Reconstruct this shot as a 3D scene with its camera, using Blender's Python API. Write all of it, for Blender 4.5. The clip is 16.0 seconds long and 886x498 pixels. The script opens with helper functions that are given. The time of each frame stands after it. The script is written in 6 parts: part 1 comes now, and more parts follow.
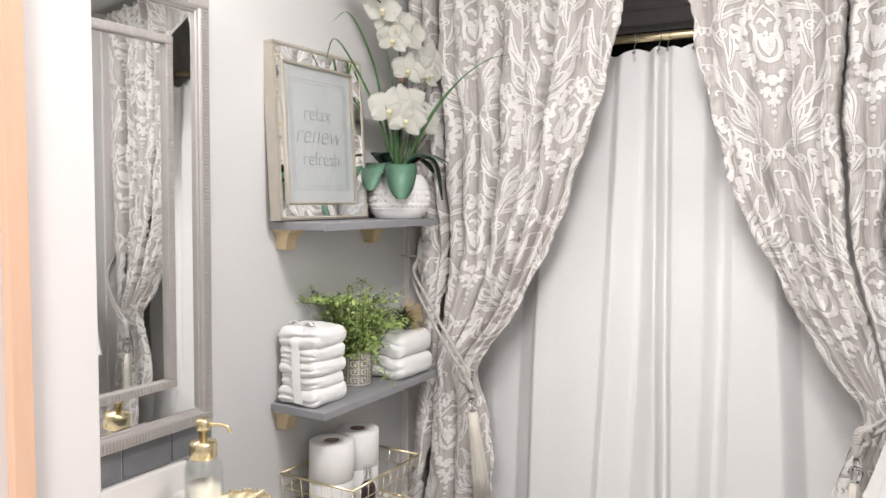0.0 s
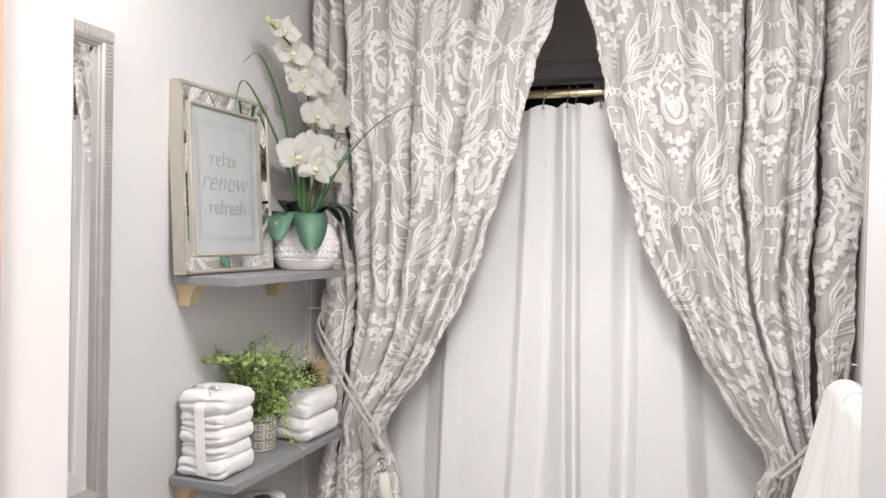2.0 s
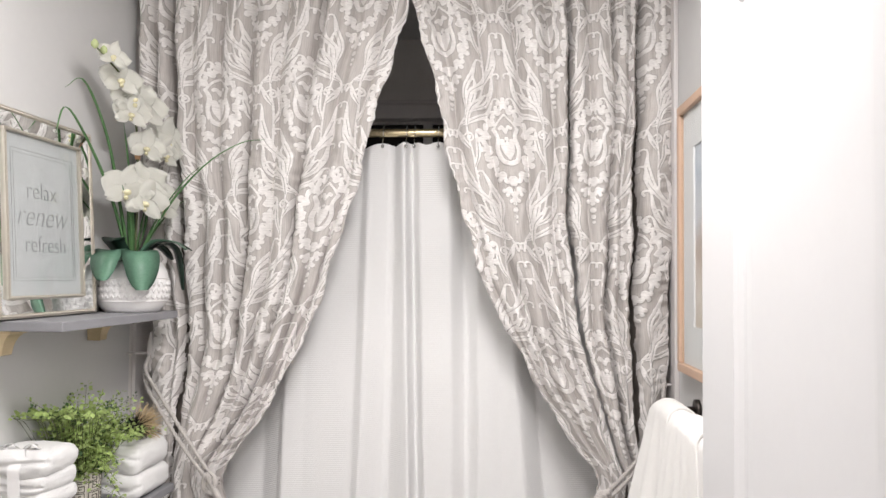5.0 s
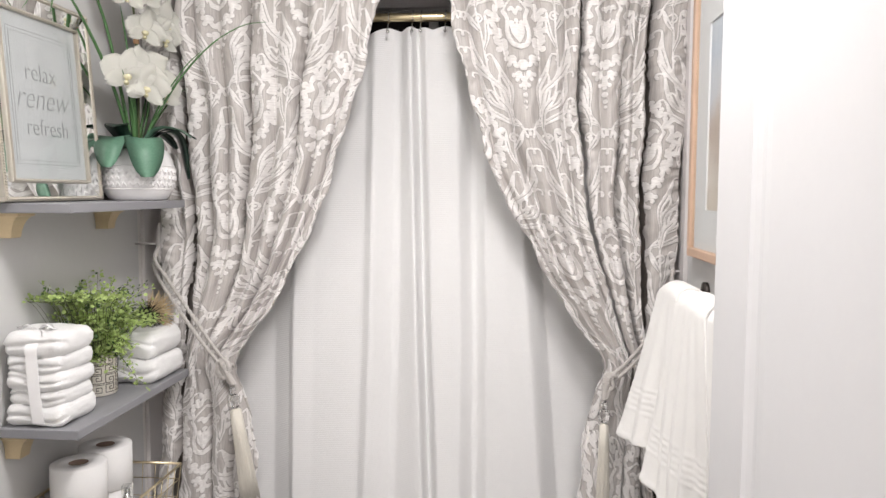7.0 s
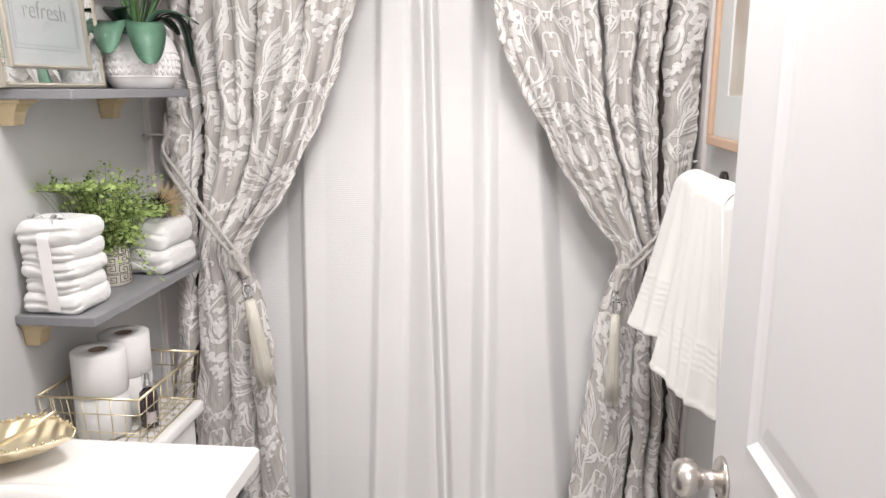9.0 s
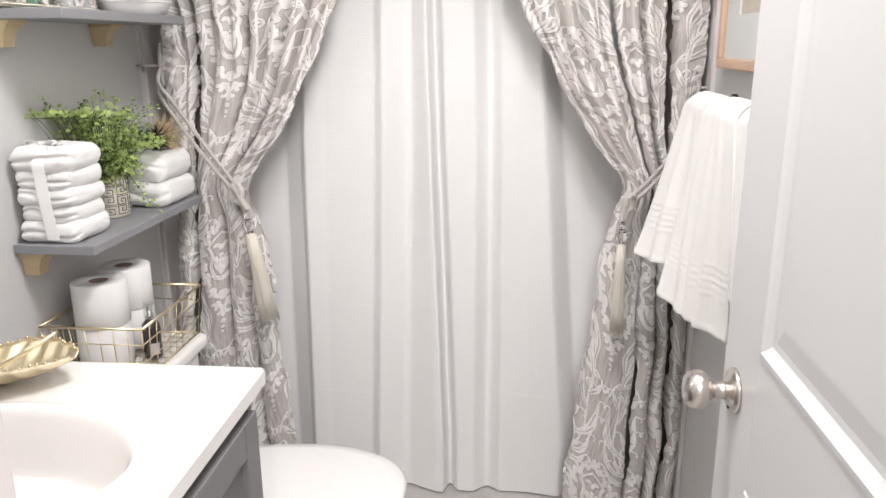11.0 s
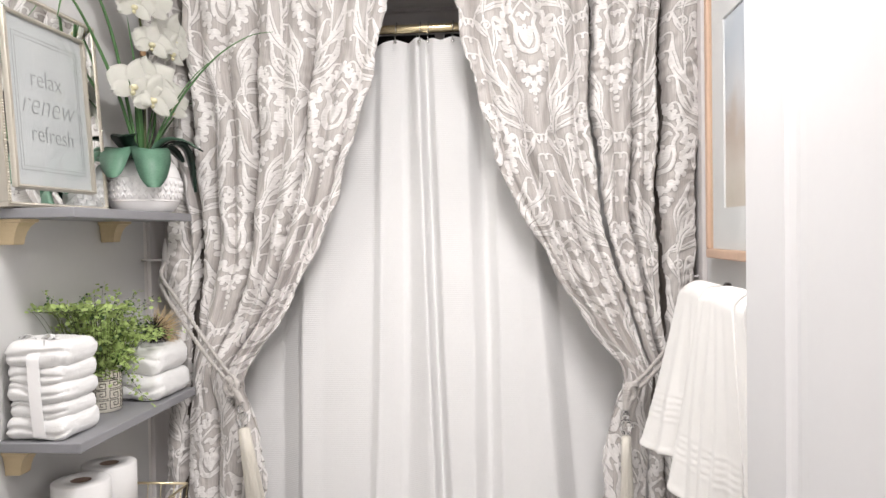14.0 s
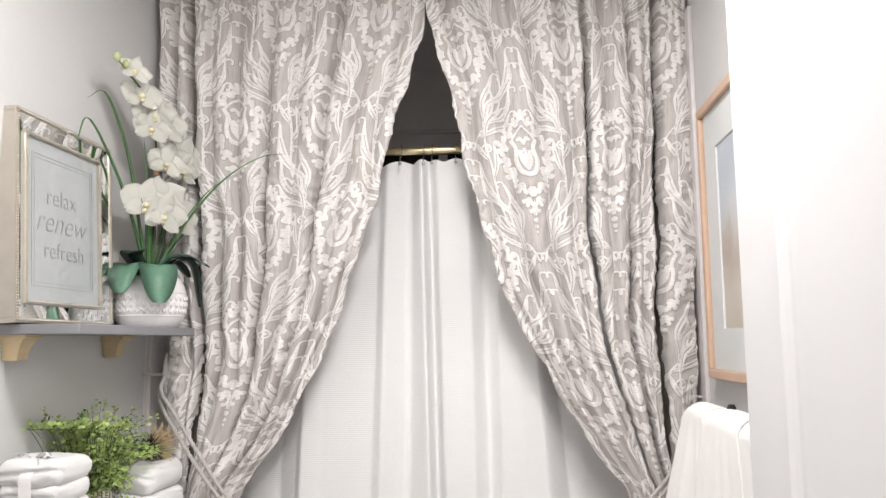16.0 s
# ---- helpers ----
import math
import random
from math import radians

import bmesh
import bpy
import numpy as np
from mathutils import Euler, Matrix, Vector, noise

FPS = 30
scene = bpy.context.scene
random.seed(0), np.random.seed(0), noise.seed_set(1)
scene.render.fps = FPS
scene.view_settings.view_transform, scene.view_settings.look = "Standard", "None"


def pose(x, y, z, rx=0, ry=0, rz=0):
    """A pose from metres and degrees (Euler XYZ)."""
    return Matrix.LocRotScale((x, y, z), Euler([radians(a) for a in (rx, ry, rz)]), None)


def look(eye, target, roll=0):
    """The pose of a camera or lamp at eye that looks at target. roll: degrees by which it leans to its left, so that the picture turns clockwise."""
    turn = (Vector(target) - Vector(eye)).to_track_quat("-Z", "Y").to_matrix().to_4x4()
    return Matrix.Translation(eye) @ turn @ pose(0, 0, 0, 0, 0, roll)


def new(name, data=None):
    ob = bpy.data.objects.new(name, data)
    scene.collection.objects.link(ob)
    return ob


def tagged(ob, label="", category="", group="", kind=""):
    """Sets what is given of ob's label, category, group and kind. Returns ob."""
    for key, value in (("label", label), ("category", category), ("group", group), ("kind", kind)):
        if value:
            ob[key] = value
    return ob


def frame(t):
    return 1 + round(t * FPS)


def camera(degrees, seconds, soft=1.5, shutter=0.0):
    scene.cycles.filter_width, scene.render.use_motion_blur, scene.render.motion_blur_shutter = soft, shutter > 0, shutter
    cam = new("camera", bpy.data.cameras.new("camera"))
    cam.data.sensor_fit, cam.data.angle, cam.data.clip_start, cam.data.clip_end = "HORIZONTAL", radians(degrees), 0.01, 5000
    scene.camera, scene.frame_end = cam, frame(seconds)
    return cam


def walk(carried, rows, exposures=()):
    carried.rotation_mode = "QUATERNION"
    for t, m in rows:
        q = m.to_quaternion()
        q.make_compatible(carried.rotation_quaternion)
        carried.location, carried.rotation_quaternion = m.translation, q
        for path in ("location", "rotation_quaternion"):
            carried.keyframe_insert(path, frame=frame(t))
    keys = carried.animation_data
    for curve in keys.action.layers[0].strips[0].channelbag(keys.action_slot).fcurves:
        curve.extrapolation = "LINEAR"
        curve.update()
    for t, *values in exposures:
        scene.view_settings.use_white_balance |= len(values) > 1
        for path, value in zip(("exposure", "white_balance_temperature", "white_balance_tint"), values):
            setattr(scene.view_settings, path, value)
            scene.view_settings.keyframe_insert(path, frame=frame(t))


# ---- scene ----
cam = camera(61.2, 16.0)
PATH = [
    (0, (0.492, 0.15, 1.527), (-0.497, 1.882, 1.384), 0.7),
    (0.5, (0.438, 0.145, 1.544), (-0.486, 1.914, 1.413), 1.1),
    (1, (0.391, 0.146, 1.539), (-0.454, 1.956, 1.439), 1.3),
    (1.5, (0.354, 0.147, 1.549), (-0.397, 1.999, 1.47), 1.4),
    (2, (0.322, 0.142, 1.561), (-0.321, 2.036, 1.525), 1.3),
    (2.5, (0.307, 0.137, 1.577), (-0.238, 2.061, 1.592), 1.3),
    (3, (0.277, 0.129, 1.601), (-0.156, 2.08, 1.663), 1.2),
    (3.5, (0.266, 0.118, 1.613), (-0.067, 2.087, 1.716), 1.1),
    (3.7, (0.262, 0.117, 1.618), (-0.036, 2.092, 1.733), 1.4),
    (5.8, (0.225, 0.123, 1.495), (0.106, 2.12, 1.481), -0.2),
    (6, (0.232, 0.129, 1.486), (0.1, 2.124, 1.441), -0.1),
    (6.5, (0.218, 0.13, 1.484), (0.079, 2.122, 1.372), 0.1),
    (7, (0.223, 0.133, 1.486), (0.064, 2.121, 1.33), 0.2),
    (7.5, (0.221, 0.136, 1.475), (0.055, 2.12, 1.293), -0.1),
    (8, (0.226, 0.141, 1.47), (0.047, 2.118, 1.233), -0.1),
    (8.5, (0.232, 0.148, 1.465), (0.039, 2.113, 1.149), -0.1),
    (9, (0.222, 0.156, 1.458), (0.034, 2.102, 1.04), 0.0),
    (9.5, (0.222, 0.162, 1.443), (0.03, 2.08, 0.913), -0.1),
    (9.7, (0.217, 0.158, 1.432), (0.031, 2.072, 0.891), -0.1),
    (11.8, (0.208, 0.17, 1.385), (0.016, 2.097, 0.883), -0.7),
    (12, (0.213, 0.167, 1.388), (0.016, 2.103, 0.922), -0.7),
    (12.5, (0.209, 0.175, 1.382), (0.014, 2.133, 1.02), -0.8),
    (13, (0.208, 0.179, 1.383), (0.019, 2.154, 1.133), -0.8),
    (13.5, (0.205, 0.176, 1.394), (0.025, 2.163, 1.244), -0.9),
    (14, (0.203, 0.172, 1.396), (0.029, 2.164, 1.354), -0.9),
    (14.5, (0.205, 0.168, 1.402), (0.031, 2.16, 1.455), -0.8),
    (15, (0.202, 0.163, 1.405), (0.032, 2.151, 1.54), -0.7),
    (15.5, (0.202, 0.158, 1.41), (0.033, 2.14, 1.61), -0.5),
    (16, (0.205, 0.154, 1.417), (0.03, 2.131, 1.664), -0.4),
]
walk(cam, [(t, look(eye, target, roll)) for t, eye, target, roll in PATH], [(0.0, 0.06, 6450, 12), (3.5, 0.0, 6450, 12), (7.0, 0.06, 6450, 12), (10.0, 0.20, 6450, 12), (13.0, 0.20, 6450, 12), (16.0, 0.08, 6450, 12)])

# ---- light: a lit bathroom at night ----
world = bpy.data.worlds.new("night")
scene.world = world
world.use_nodes = True
world.node_tree.nodes["Background"].inputs[0].default_value = (0.55, 0.6, 0.75, 1)
world.node_tree.nodes["Background"].inputs[1].default_value = 0.03


def lamp(name, kind, where, energy, color, size=0.1, aim=None):
    data = bpy.data.lights.new(name, kind)
    data.energy, data.color = energy, color
    if kind == "AREA":
        data.shape, data.size = "DISK", size
    else:
        data.shadow_soft_size = size
    ob = new(name, data)
    ob.matrix_world = look(where, aim) if aim else pose(*where)
    return ob


WARM = (1.0, 0.975, 0.95)
for yy in (0.80, 1.0, 1.20):
    lamp("vanity_bulb", "POINT", (-0.655, yy, 2.155), 1.2, WARM, 0.045)
# assumed overhead fill, out of view, added for evenness; the vanity is the main lamp
lamp("ceiling_fill", "AREA", (0.20, 1.12, 2.425), 21.5, WARM, 0.34, (0.20, 1.121, 0))
# unseen hall fill, added to brighten drapes and door through the doorway
lamp("hall_fill", "AREA", (0.50, -0.60, 2.37), 51.0, (1.0, 0.96, 0.93), 0.50, (0.50, -0.59, 0))


# ---- materials ----
def material(name, color, rough=0.5, metal=0.0, vary=0.08, scale=6.0, bump=0.0, bump_scale=200.0, spec=0.5, stretch=(1, 1, 1), sheen=0.0, trans=0.0, ior=1.45, coat=0.0):
    m = bpy.data.materials.new(name)
    m.use_nodes = True
    nt = m.node_tree
    b = nt.nodes["Principled BSDF"]
    b.inputs["Roughness"].default_value = rough
    b.inputs["Metallic"].default_value = metal
    b.inputs["Specular IOR Level"].default_value = spec
    b.inputs["Sheen Weight"].default_value = sheen
    b.inputs["Transmission Weight"].default_value = trans
    b.inputs["Coat Weight"].default_value = coat
    b.inputs["IOR"].default_value = ior
    b.inputs["Base Color"].default_value = (*color, 1)
    tc = nt.nodes.new("ShaderNodeTexCoord")
    mp = nt.nodes.new("ShaderNodeMapping")
    mp.inputs["Scale"].default_value = stretch
    nt.links.new(tc.outputs["Object"], mp.inputs["Vector"])
    if vary > 0:
        big = nt.nodes.new("ShaderNodeTexNoise")
        big.inputs["Scale"].default_value, big.inputs["Detail"].default_value = scale, 6
        fine = nt.nodes.new("ShaderNodeTexNoise")
        fine.inputs["Scale"].default_value, fine.inputs["Detail"].default_value = scale * 18, 3
        mixf = nt.nodes.new("ShaderNodeMath")
        mixf.operation = "MULTIPLY_ADD"
        mixf.inputs[1].default_value, mixf.inputs[2].default_value = 0.35, 0.0
        add = nt.nodes.new("ShaderNodeMath")
        add.operation = "MULTIPLY_ADD"
        add.inputs[1].default_value = 0.65
        ramp = nt.nodes.new("ShaderNodeValToRGB")
        ramp.color_ramp.elements[0].position, ramp.color_ramp.elements[1].position = 0.3, 0.7
        ramp.color_ramp.elements[0].color = (*[max(0, c * (1 - vary)) for c in color], 1)
        ramp.color_ramp.elements[1].color = (*[min(1, c * (1 + vary)) for c in color], 1)
        for n in (big, fine):
            nt.links.new(mp.outputs["Vector"], n.inputs["Vector"])
        nt.links.new(fine.outputs["Fac"], mixf.inputs[0])
        nt.links.new(big.outputs["Fac"], add.inputs[0])
        nt.links.new(mixf.outputs[0], add.inputs[2])
        nt.links.new(add.outputs[0], ramp.inputs["Fac"])
        nt.links.new(ramp.outputs["Color"], b.inputs["Base Color"])
    if bump > 0:
        n = nt.nodes.new("ShaderNodeTexNoise")
        n.inputs["Scale"].default_value, n.inputs["Detail"].default_value = bump_scale, 4
        bp = nt.nodes.new("ShaderNodeBump")
        bp.inputs["Strength"].default_value, bp.inputs["Distance"].default_value = bump, 0.002
        nt.links.new(mp.outputs["Vector"], n.inputs["Vector"])
        nt.links.new(n.outputs["Fac"], bp.inputs["Height"])
        nt.links.new(bp.outputs["Normal"], b.inputs["Normal"])
    return m


M_WALL = material("grey_wall_paint", (0.60, 0.597, 0.592), 0.55, vary=0.02, scale=3, bump=0.12, bump_scale=160)
M_CEIL = material("ceiling_paint", (0.76, 0.76, 0.755), 0.8, vary=0.02, bump=0.2, bump_scale=120)
M_TRIM = material("white_trim_paint", (0.64, 0.61, 0.60), 0.35, vary=0.015, scale=4, bump=0.05, bump_scale=60)
M_DOOR = material("white_door_paint", (0.67, 0.668, 0.675), 0.33, vary=0.015, scale=3, bump=0.05, bump_scale=90)
M_FLOOR = material("grey_floor_vinyl", (0.46, 0.44, 0.42), 0.45, vary=0.15, scale=5, bump=0.1)
M_TILE = material("grey_glazed_tile", (0.16, 0.165, 0.175), 0.12, vary=0.12, scale=9, bump=0.04, bump_scale=40)
M_GROUT = material("light_grout", (0.62, 0.61, 0.60), 0.85, vary=0.06, scale=30)
M_MIRROR = material("mirror_silver", (0.90, 0.915, 0.91), 0.015, 1.0, vary=0)
M_SILVER = material("brushed_silver_frame", (0.44, 0.415, 0.40), 0.40, 0.45, vary=0.07, scale=20, bump=0.08, bump_scale=400)
M_CHAMP = material("champagne_metal_leaf", (0.60, 0.56, 0.49), 0.32, 0.85, vary=0.08, scale=25, bump=0.08, bump_scale=300)
M_GOLD = material("satin_gold", (0.79, 0.67, 0.43), 0.24, 1.0, vary=0.06, scale=18, bump=0.03)
M_GOLDWIRE = material("pale_gold_wire", (0.76, 0.66, 0.45), 0.3, 1.0, vary=0.05, scale=30)
M_LEAFGOLD = material("hammered_gold", (0.84, 0.75, 0.56), 0.34, 1.0, vary=0.08, scale=25, bump=0.25, bump_scale=120)
M_NICKEL = material("satin_nickel", (0.62, 0.585, 0.55), 0.27, 1.0, vary=0.05, scale=20, bump=0.03, bump_scale=300)
M_CHROME = material("chrome", (0.72, 0.72, 0.72), 0.12, 1.0, vary=0)
M_BRONZE = material("dark_bronze", (0.07, 0.06, 0.055), 0.4, 0.8, vary=0.1)
M_SHELF = material("grey_painted_wood", (0.26, 0.26, 0.275), 0.5, vary=0.07, scale=8, bump=0.12, bump_scale=90, stretch=(1, 0.15, 1))
M_BRACKET = material("dull_gold_paint", (0.60, 0.48, 0.30), 0.38, 0.35, vary=0.08, scale=18, bump=0.06)
M_TOWEL = material("white_terry", (0.81, 0.805, 0.80), 0.95, vary=0.03, scale=30, bump=0.8, bump_scale=420, spec=0.1, sheen=0.3)
M_HANDTOWEL = material("white_cotton_towel", (0.86, 0.845, 0.82), 0.9, vary=0.03, scale=12, bump=0.5, bump_scale=500, spec=0.15, sheen=0.25)
M_RIBBON = material("white_satin_ribbon", (0.89, 0.88, 0.88), 0.4, vary=0.03, scale=20)
M_PAPER = material("white_tissue_paper", (0.74, 0.73, 0.72), 0.9, vary=0.02, scale=15, bump=0.25, bump_scale=250, spec=0.1)
M_CARD = material("brown_cardboard", (0.20, 0.14, 0.11), 0.85, vary=0.1, scale=30)
M_CERAMIC = material("white_glazed_ceramic", (0.79, 0.78, 0.77), 0.18, vary=0.015, scale=6, coat=0.3)
M_MATTEPOT = material("white_matte_ceramic", (0.84, 0.825, 0.82), 0.45, vary=0.02, scale=10, bump=0.1, bump_scale=120)
M_COUNTER = material("white_cultured_marble", (0.77, 0.75, 0.73), 0.16, vary=0.02, scale=5, coat=0.2)
M_CABINET = material("grey_cabinet_paint", (0.17, 0.165, 0.17), 0.42, vary=0.07, scale=7, bump=0.08, bump_scale=70)
M_VASE = material("cream_gold_vase", (0.78, 0.74, 0.66), 0.35, 0.15, vary=0.06, scale=25)
M_KEY = material("dark_greek_key", (0.14, 0.125, 0.10), 0.5, vary=0.1, scale=40)
M_FERN = material("fern_green", (0.46, 0.58, 0.22), 0.55, vary=0.45, scale=22, spec=0.3)
M_FERNDARK = material("fern_dark_green", (0.07, 0.13, 0.05), 0.55, vary=0.4, scale=25, spec=0.3)
M_STEM = material("brown_green_stem", (0.10, 0.12, 0.05), 0.6, vary=0.2, scale=30)
M_LEAF = material("orchid_leaf_green", (0.115, 0.235, 0.16), 0.42, vary=0.25, scale=14, bump=0.1, bump_scale=60)
M_LEAFDARK = material("orchid_leaf_deep", (0.012, 0.03, 0.02), 0.35, vary=0.25, scale=14)
M_GRASS = material("grass_blade_green", (0.11, 0.24, 0.09), 0.45, vary=0.3, scale=15)
M_PETAL = material("orchid_petal", (0.90, 0.895, 0.84), 0.6, vary=0.03, scale=25, bump=0.15, bump_scale=90, sheen=0.2)
M_LIP = material("orchid_lip_yellow", (0.82, 0.77, 0.52), 0.55, vary=0.2, scale=60)
M_BUD = material("orchid_bud_green", (0.42, 0.48, 0.24), 0.5, vary=0.2, scale=50)
M_POLE = material("black_stake", (0.015, 0.015, 0.015), 0.5, vary=0.1)
M_CLIP = material("tan_clip", (0.55, 0.33, 0.18), 0.5, vary=0.1)
M_STRAW = material("straw_quill", (0.60, 0.46, 0.28), 0.7, vary=0.2, scale=60)
M_QUILL = material("black_quill", (0.02, 0.018, 0.016), 0.6, vary=0.1)
M_ROPE = material("silver_cord", (0.50, 0.47, 0.445), 0.5, vary=0.1, scale=60, bump=0.4, bump_scale=300, sheen=0.2)
M_TASSEL = material("ivory_tassel_thread", (0.63, 0.595, 0.525), 0.5, vary=0.12, scale=14, bump=0.7, bump_scale=350, stretch=(1, 1, 0.05), sheen=0.2)
M_CRYSTAL = material("clear_crystal", (0.97, 0.97, 0.97), 0.03, vary=0, trans=1.0, ior=1.5)
M_SOAP = material("pale_soap", (0.80, 0.78, 0.72), 0.2, vary=0.02)
M_BOTTLE = material("dark_plum_bottle", (0.035, 0.022, 0.028), 0.22, vary=0.1, coat=0.4)
M_LABEL = material("pale_label", (0.62, 0.56, 0.58), 0.5, vary=0.05)
M_OAK = material("light_oak_frame", (0.58, 0.40, 0.29), 0.45, vary=0.12, scale=10, bump=0.1, bump_scale=80, stretch=(1, 1, 0.2))
M_MAT = material("white_picture_mat", (0.76, 0.765, 0.77), 0.8, vary=0.02)
M_CARDART = material("pale_grey_print", (0.56, 0.58, 0.59), 0.6, vary=0.015)
M_INK = material("silver_grey_ink", (0.30, 0.31, 0.315), 0.45, vary=0.06)
M_PEACH = material("peach_stop_finish", (0.62, 0.40, 0.28), 0.5, vary=0.08, scale=6, bump=0.06, stretch=(1, 1, 0.1))
M_SURROUND = material("white_tub_acrylic", (0.74, 0.73, 0.72), 0.2, vary=0.02)
# dark tone that stands in for shade inside the drape slits
M_SLITSHADE = material("slit_shade_cloth", (0.20, 0.178, 0.16), 0.9, vary=0.06, scale=20, bump=0.2, bump_scale=400, spec=0.1)
M_SHOWERWALL = material("taupe_shower_paint", (0.74, 0.715, 0.69), 0.6, vary=0.03, scale=4, bump=0.1)
M_NIGHT = material("night_glass", (0.02, 0.017, 0.016), 0.06, vary=0.3, scale=12)
M_BULB = bpy.data.materials.new("lit_globe")
M_BULB.use_nodes = True
M_BULB.node_tree.nodes["Principled BSDF"].inputs["Emission Color"].default_value = (1, 0.93, 0.85, 1)
M_BULB.node_tree.nodes["Principled BSDF"].inputs["Emission Strength"].default_value = 4.0


def art_material():
    """Soft washes of blue-grey, sand and white in drifting bands."""
    m = material("watercolour_print", (0.7, 0.7, 0.7), 0.7, vary=0)
    nt = m.node_tree
    tc = nt.nodes.new("ShaderNodeTexCoord")
    sep = nt.nodes.new("ShaderNodeSeparateXYZ")
    nz = nt.nodes.new("ShaderNodeTexNoise")
    nz.inputs["Scale"].default_value, nz.inputs["Detail"].default_value = 9, 6
    add = nt.nodes.new("ShaderNodeMath")
    add.operation = "MULTIPLY_ADD"
    add.inputs[1].default_value = 0.22
    ramp = nt.nodes.new("ShaderNodeValToRGB")
    stops = [(1.42, (0.62, 0.55, 0.47)), (1.52, (0.70, 0.64, 0.58)), (1.62, (0.55, 0.46, 0.40)), (1.70, (0.66, 0.67, 0.70)), (1.82, (0.55, 0.60, 0.67)), (1.92, (0.72, 0.75, 0.79))]
    el = ramp.color_ramp.elements
    while len(el) < len(stops):
        el.new(0.5)
    for e, (z, c) in zip(el, stops):
        e.position, e.color = (z - 1.40) / 0.6, (*c, 1)
    rescale = nt.nodes.new("ShaderNodeMapRange")
    rescale.inputs[1].default_value, rescale.inputs[2].default_value = 1.51, 2.11
    nt.links.new(tc.outputs["Object"], nz.inputs["Vector"])
    nt.links.new(tc.outputs["Object"], sep.inputs[0])
    nt.links.new(nz.outputs["Fac"], add.inputs[0])
    nt.links.new(sep.outputs["Z"], add.inputs[2])
    nt.links.new(add.outputs[0], rescale.inputs[0])
    nt.links.new(rescale.outputs[0], ramp.inputs["Fac"])
    nt.links.new(ramp.outputs["Color"], nt.nodes["Principled BSDF"].inputs["Base Color"])
    return m


def drape_material():
    """Greige ground with fine upright slubs; raised satin figure where the weave attribute is 1."""
    m = bpy.data.materials.new("damask_weave")
    m.use_nodes = True
    nt = m.node_tree
    b = nt.nodes["Principled BSDF"]
    at = nt.nodes.new("ShaderNodeAttribute")
    at.attribute_name = "weave"
    uv = nt.nodes.new("ShaderNodeUVMap")
    uv.uv_map = "cloth"
    mp = nt.nodes.new("ShaderNodeMapping")
    mp.inputs["Scale"].default_value = (480, 14, 1)
    slub = nt.nodes.new("ShaderNodeTexNoise")
    slub.inputs["Scale"].default_value, slub.inputs["Detail"].default_value = 1.0, 3
    mp2 = nt.nodes.new("ShaderNodeMapping")
    mp2.inputs["Scale"].default_value = (70, 300, 1)
    rib = nt.nodes.new("ShaderNodeTexNoise")
    rib.inputs["Scale"].default_value, rib.inputs["Detail"].default_value = 1.0, 2
    nt.links.new(uv.outputs[0], mp.inputs[0])
    nt.links.new(uv.outputs[0], mp2.inputs[0])
    nt.links.new(mp.outputs[0], slub.inputs["Vector"])
    nt.links.new(mp2.outputs[0], rib.inputs["Vector"])
    ground = nt.nodes.new("ShaderNodeValToRGB")
    ground.color_ramp.elements[0].position, ground.color_ramp.elements[1].position = 0.33, 0.66
    ground.color_ramp.elements[0].color = (0.43, 0.400, 0.380, 1)
    ground.color_ramp.elements[1].color = (0.58, 0.546, 0.522, 1)
    figure = nt.nodes.new("ShaderNodeValToRGB")
    figure.color_ramp.elements[0].position, figure.color_ramp.elements[1].position = 0.3, 0.6
    figure.color_ramp.elements[0].color = (0.67, 0.644, 0.626, 1)
    figure.color_ramp.elements[1].color = (0.83, 0.805, 0.785, 1)
    nt.links.new(slub.outputs["Fac"], ground.inputs["Fac"])
    nt.links.new(rib.outputs["Fac"], figure.inputs["Fac"])
    mix = nt.nodes.new("ShaderNodeMix")
    mix.data_type = "RGBA"
    crisp = nt.nodes.new("ShaderNodeMapRange")
    crisp.interpolation_type = "SMOOTHSTEP"
    crisp.inputs[1].default_value, crisp.inputs[2].default_value = 0.36, 0.56
    nt.links.new(at.outputs["Fac"], crisp.inputs[0])
    nt.links.new(crisp.outputs[0], mix.inputs[0])
    nt.links.new(ground.outputs["Color"], mix.inputs[6])
    nt.links.new(figure.outputs["Color"], mix.inputs[7])
    mix.clamp_factor = True
    # shadow round the raised figure, painted as a darker rim
    rim_shade = nt.nodes.new("ShaderNodeValToRGB")
    stops = ((0.03, 1.0), (0.17, 0.70), (0.33, 0.74), (0.46, 1.0))
    while len(rim_shade.color_ramp.elements) < len(stops):
        rim_shade.color_ramp.elements.new(0.5)
    for e, (at_, c) in zip(rim_shade.color_ramp.elements, stops):
        e.position, e.color = at_, (c, c, c, 1)
    nt.links.new(at.outputs["Fac"], rim_shade.inputs[0])
    with_rim = nt.nodes.new("ShaderNodeMix")
    with_rim.data_type, with_rim.blend_type = "RGBA", "MULTIPLY"
    with_rim.inputs[0].default_value = 1.0
    nt.links.new(mix.outputs[2], with_rim.inputs[6])
    nt.links.new(rim_shade.outputs[0], with_rim.inputs[7])
    nt.links.new(with_rim.outputs[2], b.inputs["Base Color"])
    b.inputs["Roughness"].default_value = 0.5
    b.inputs["Sheen Weight"].default_value = 0.15
    h = nt.nodes.new("ShaderNodeMath")
    h.operation = "MULTIPLY_ADD"
    h.inputs[1].default_value = 0.6
    nt.links.new(slub.outputs["Fac"], h.inputs[0])
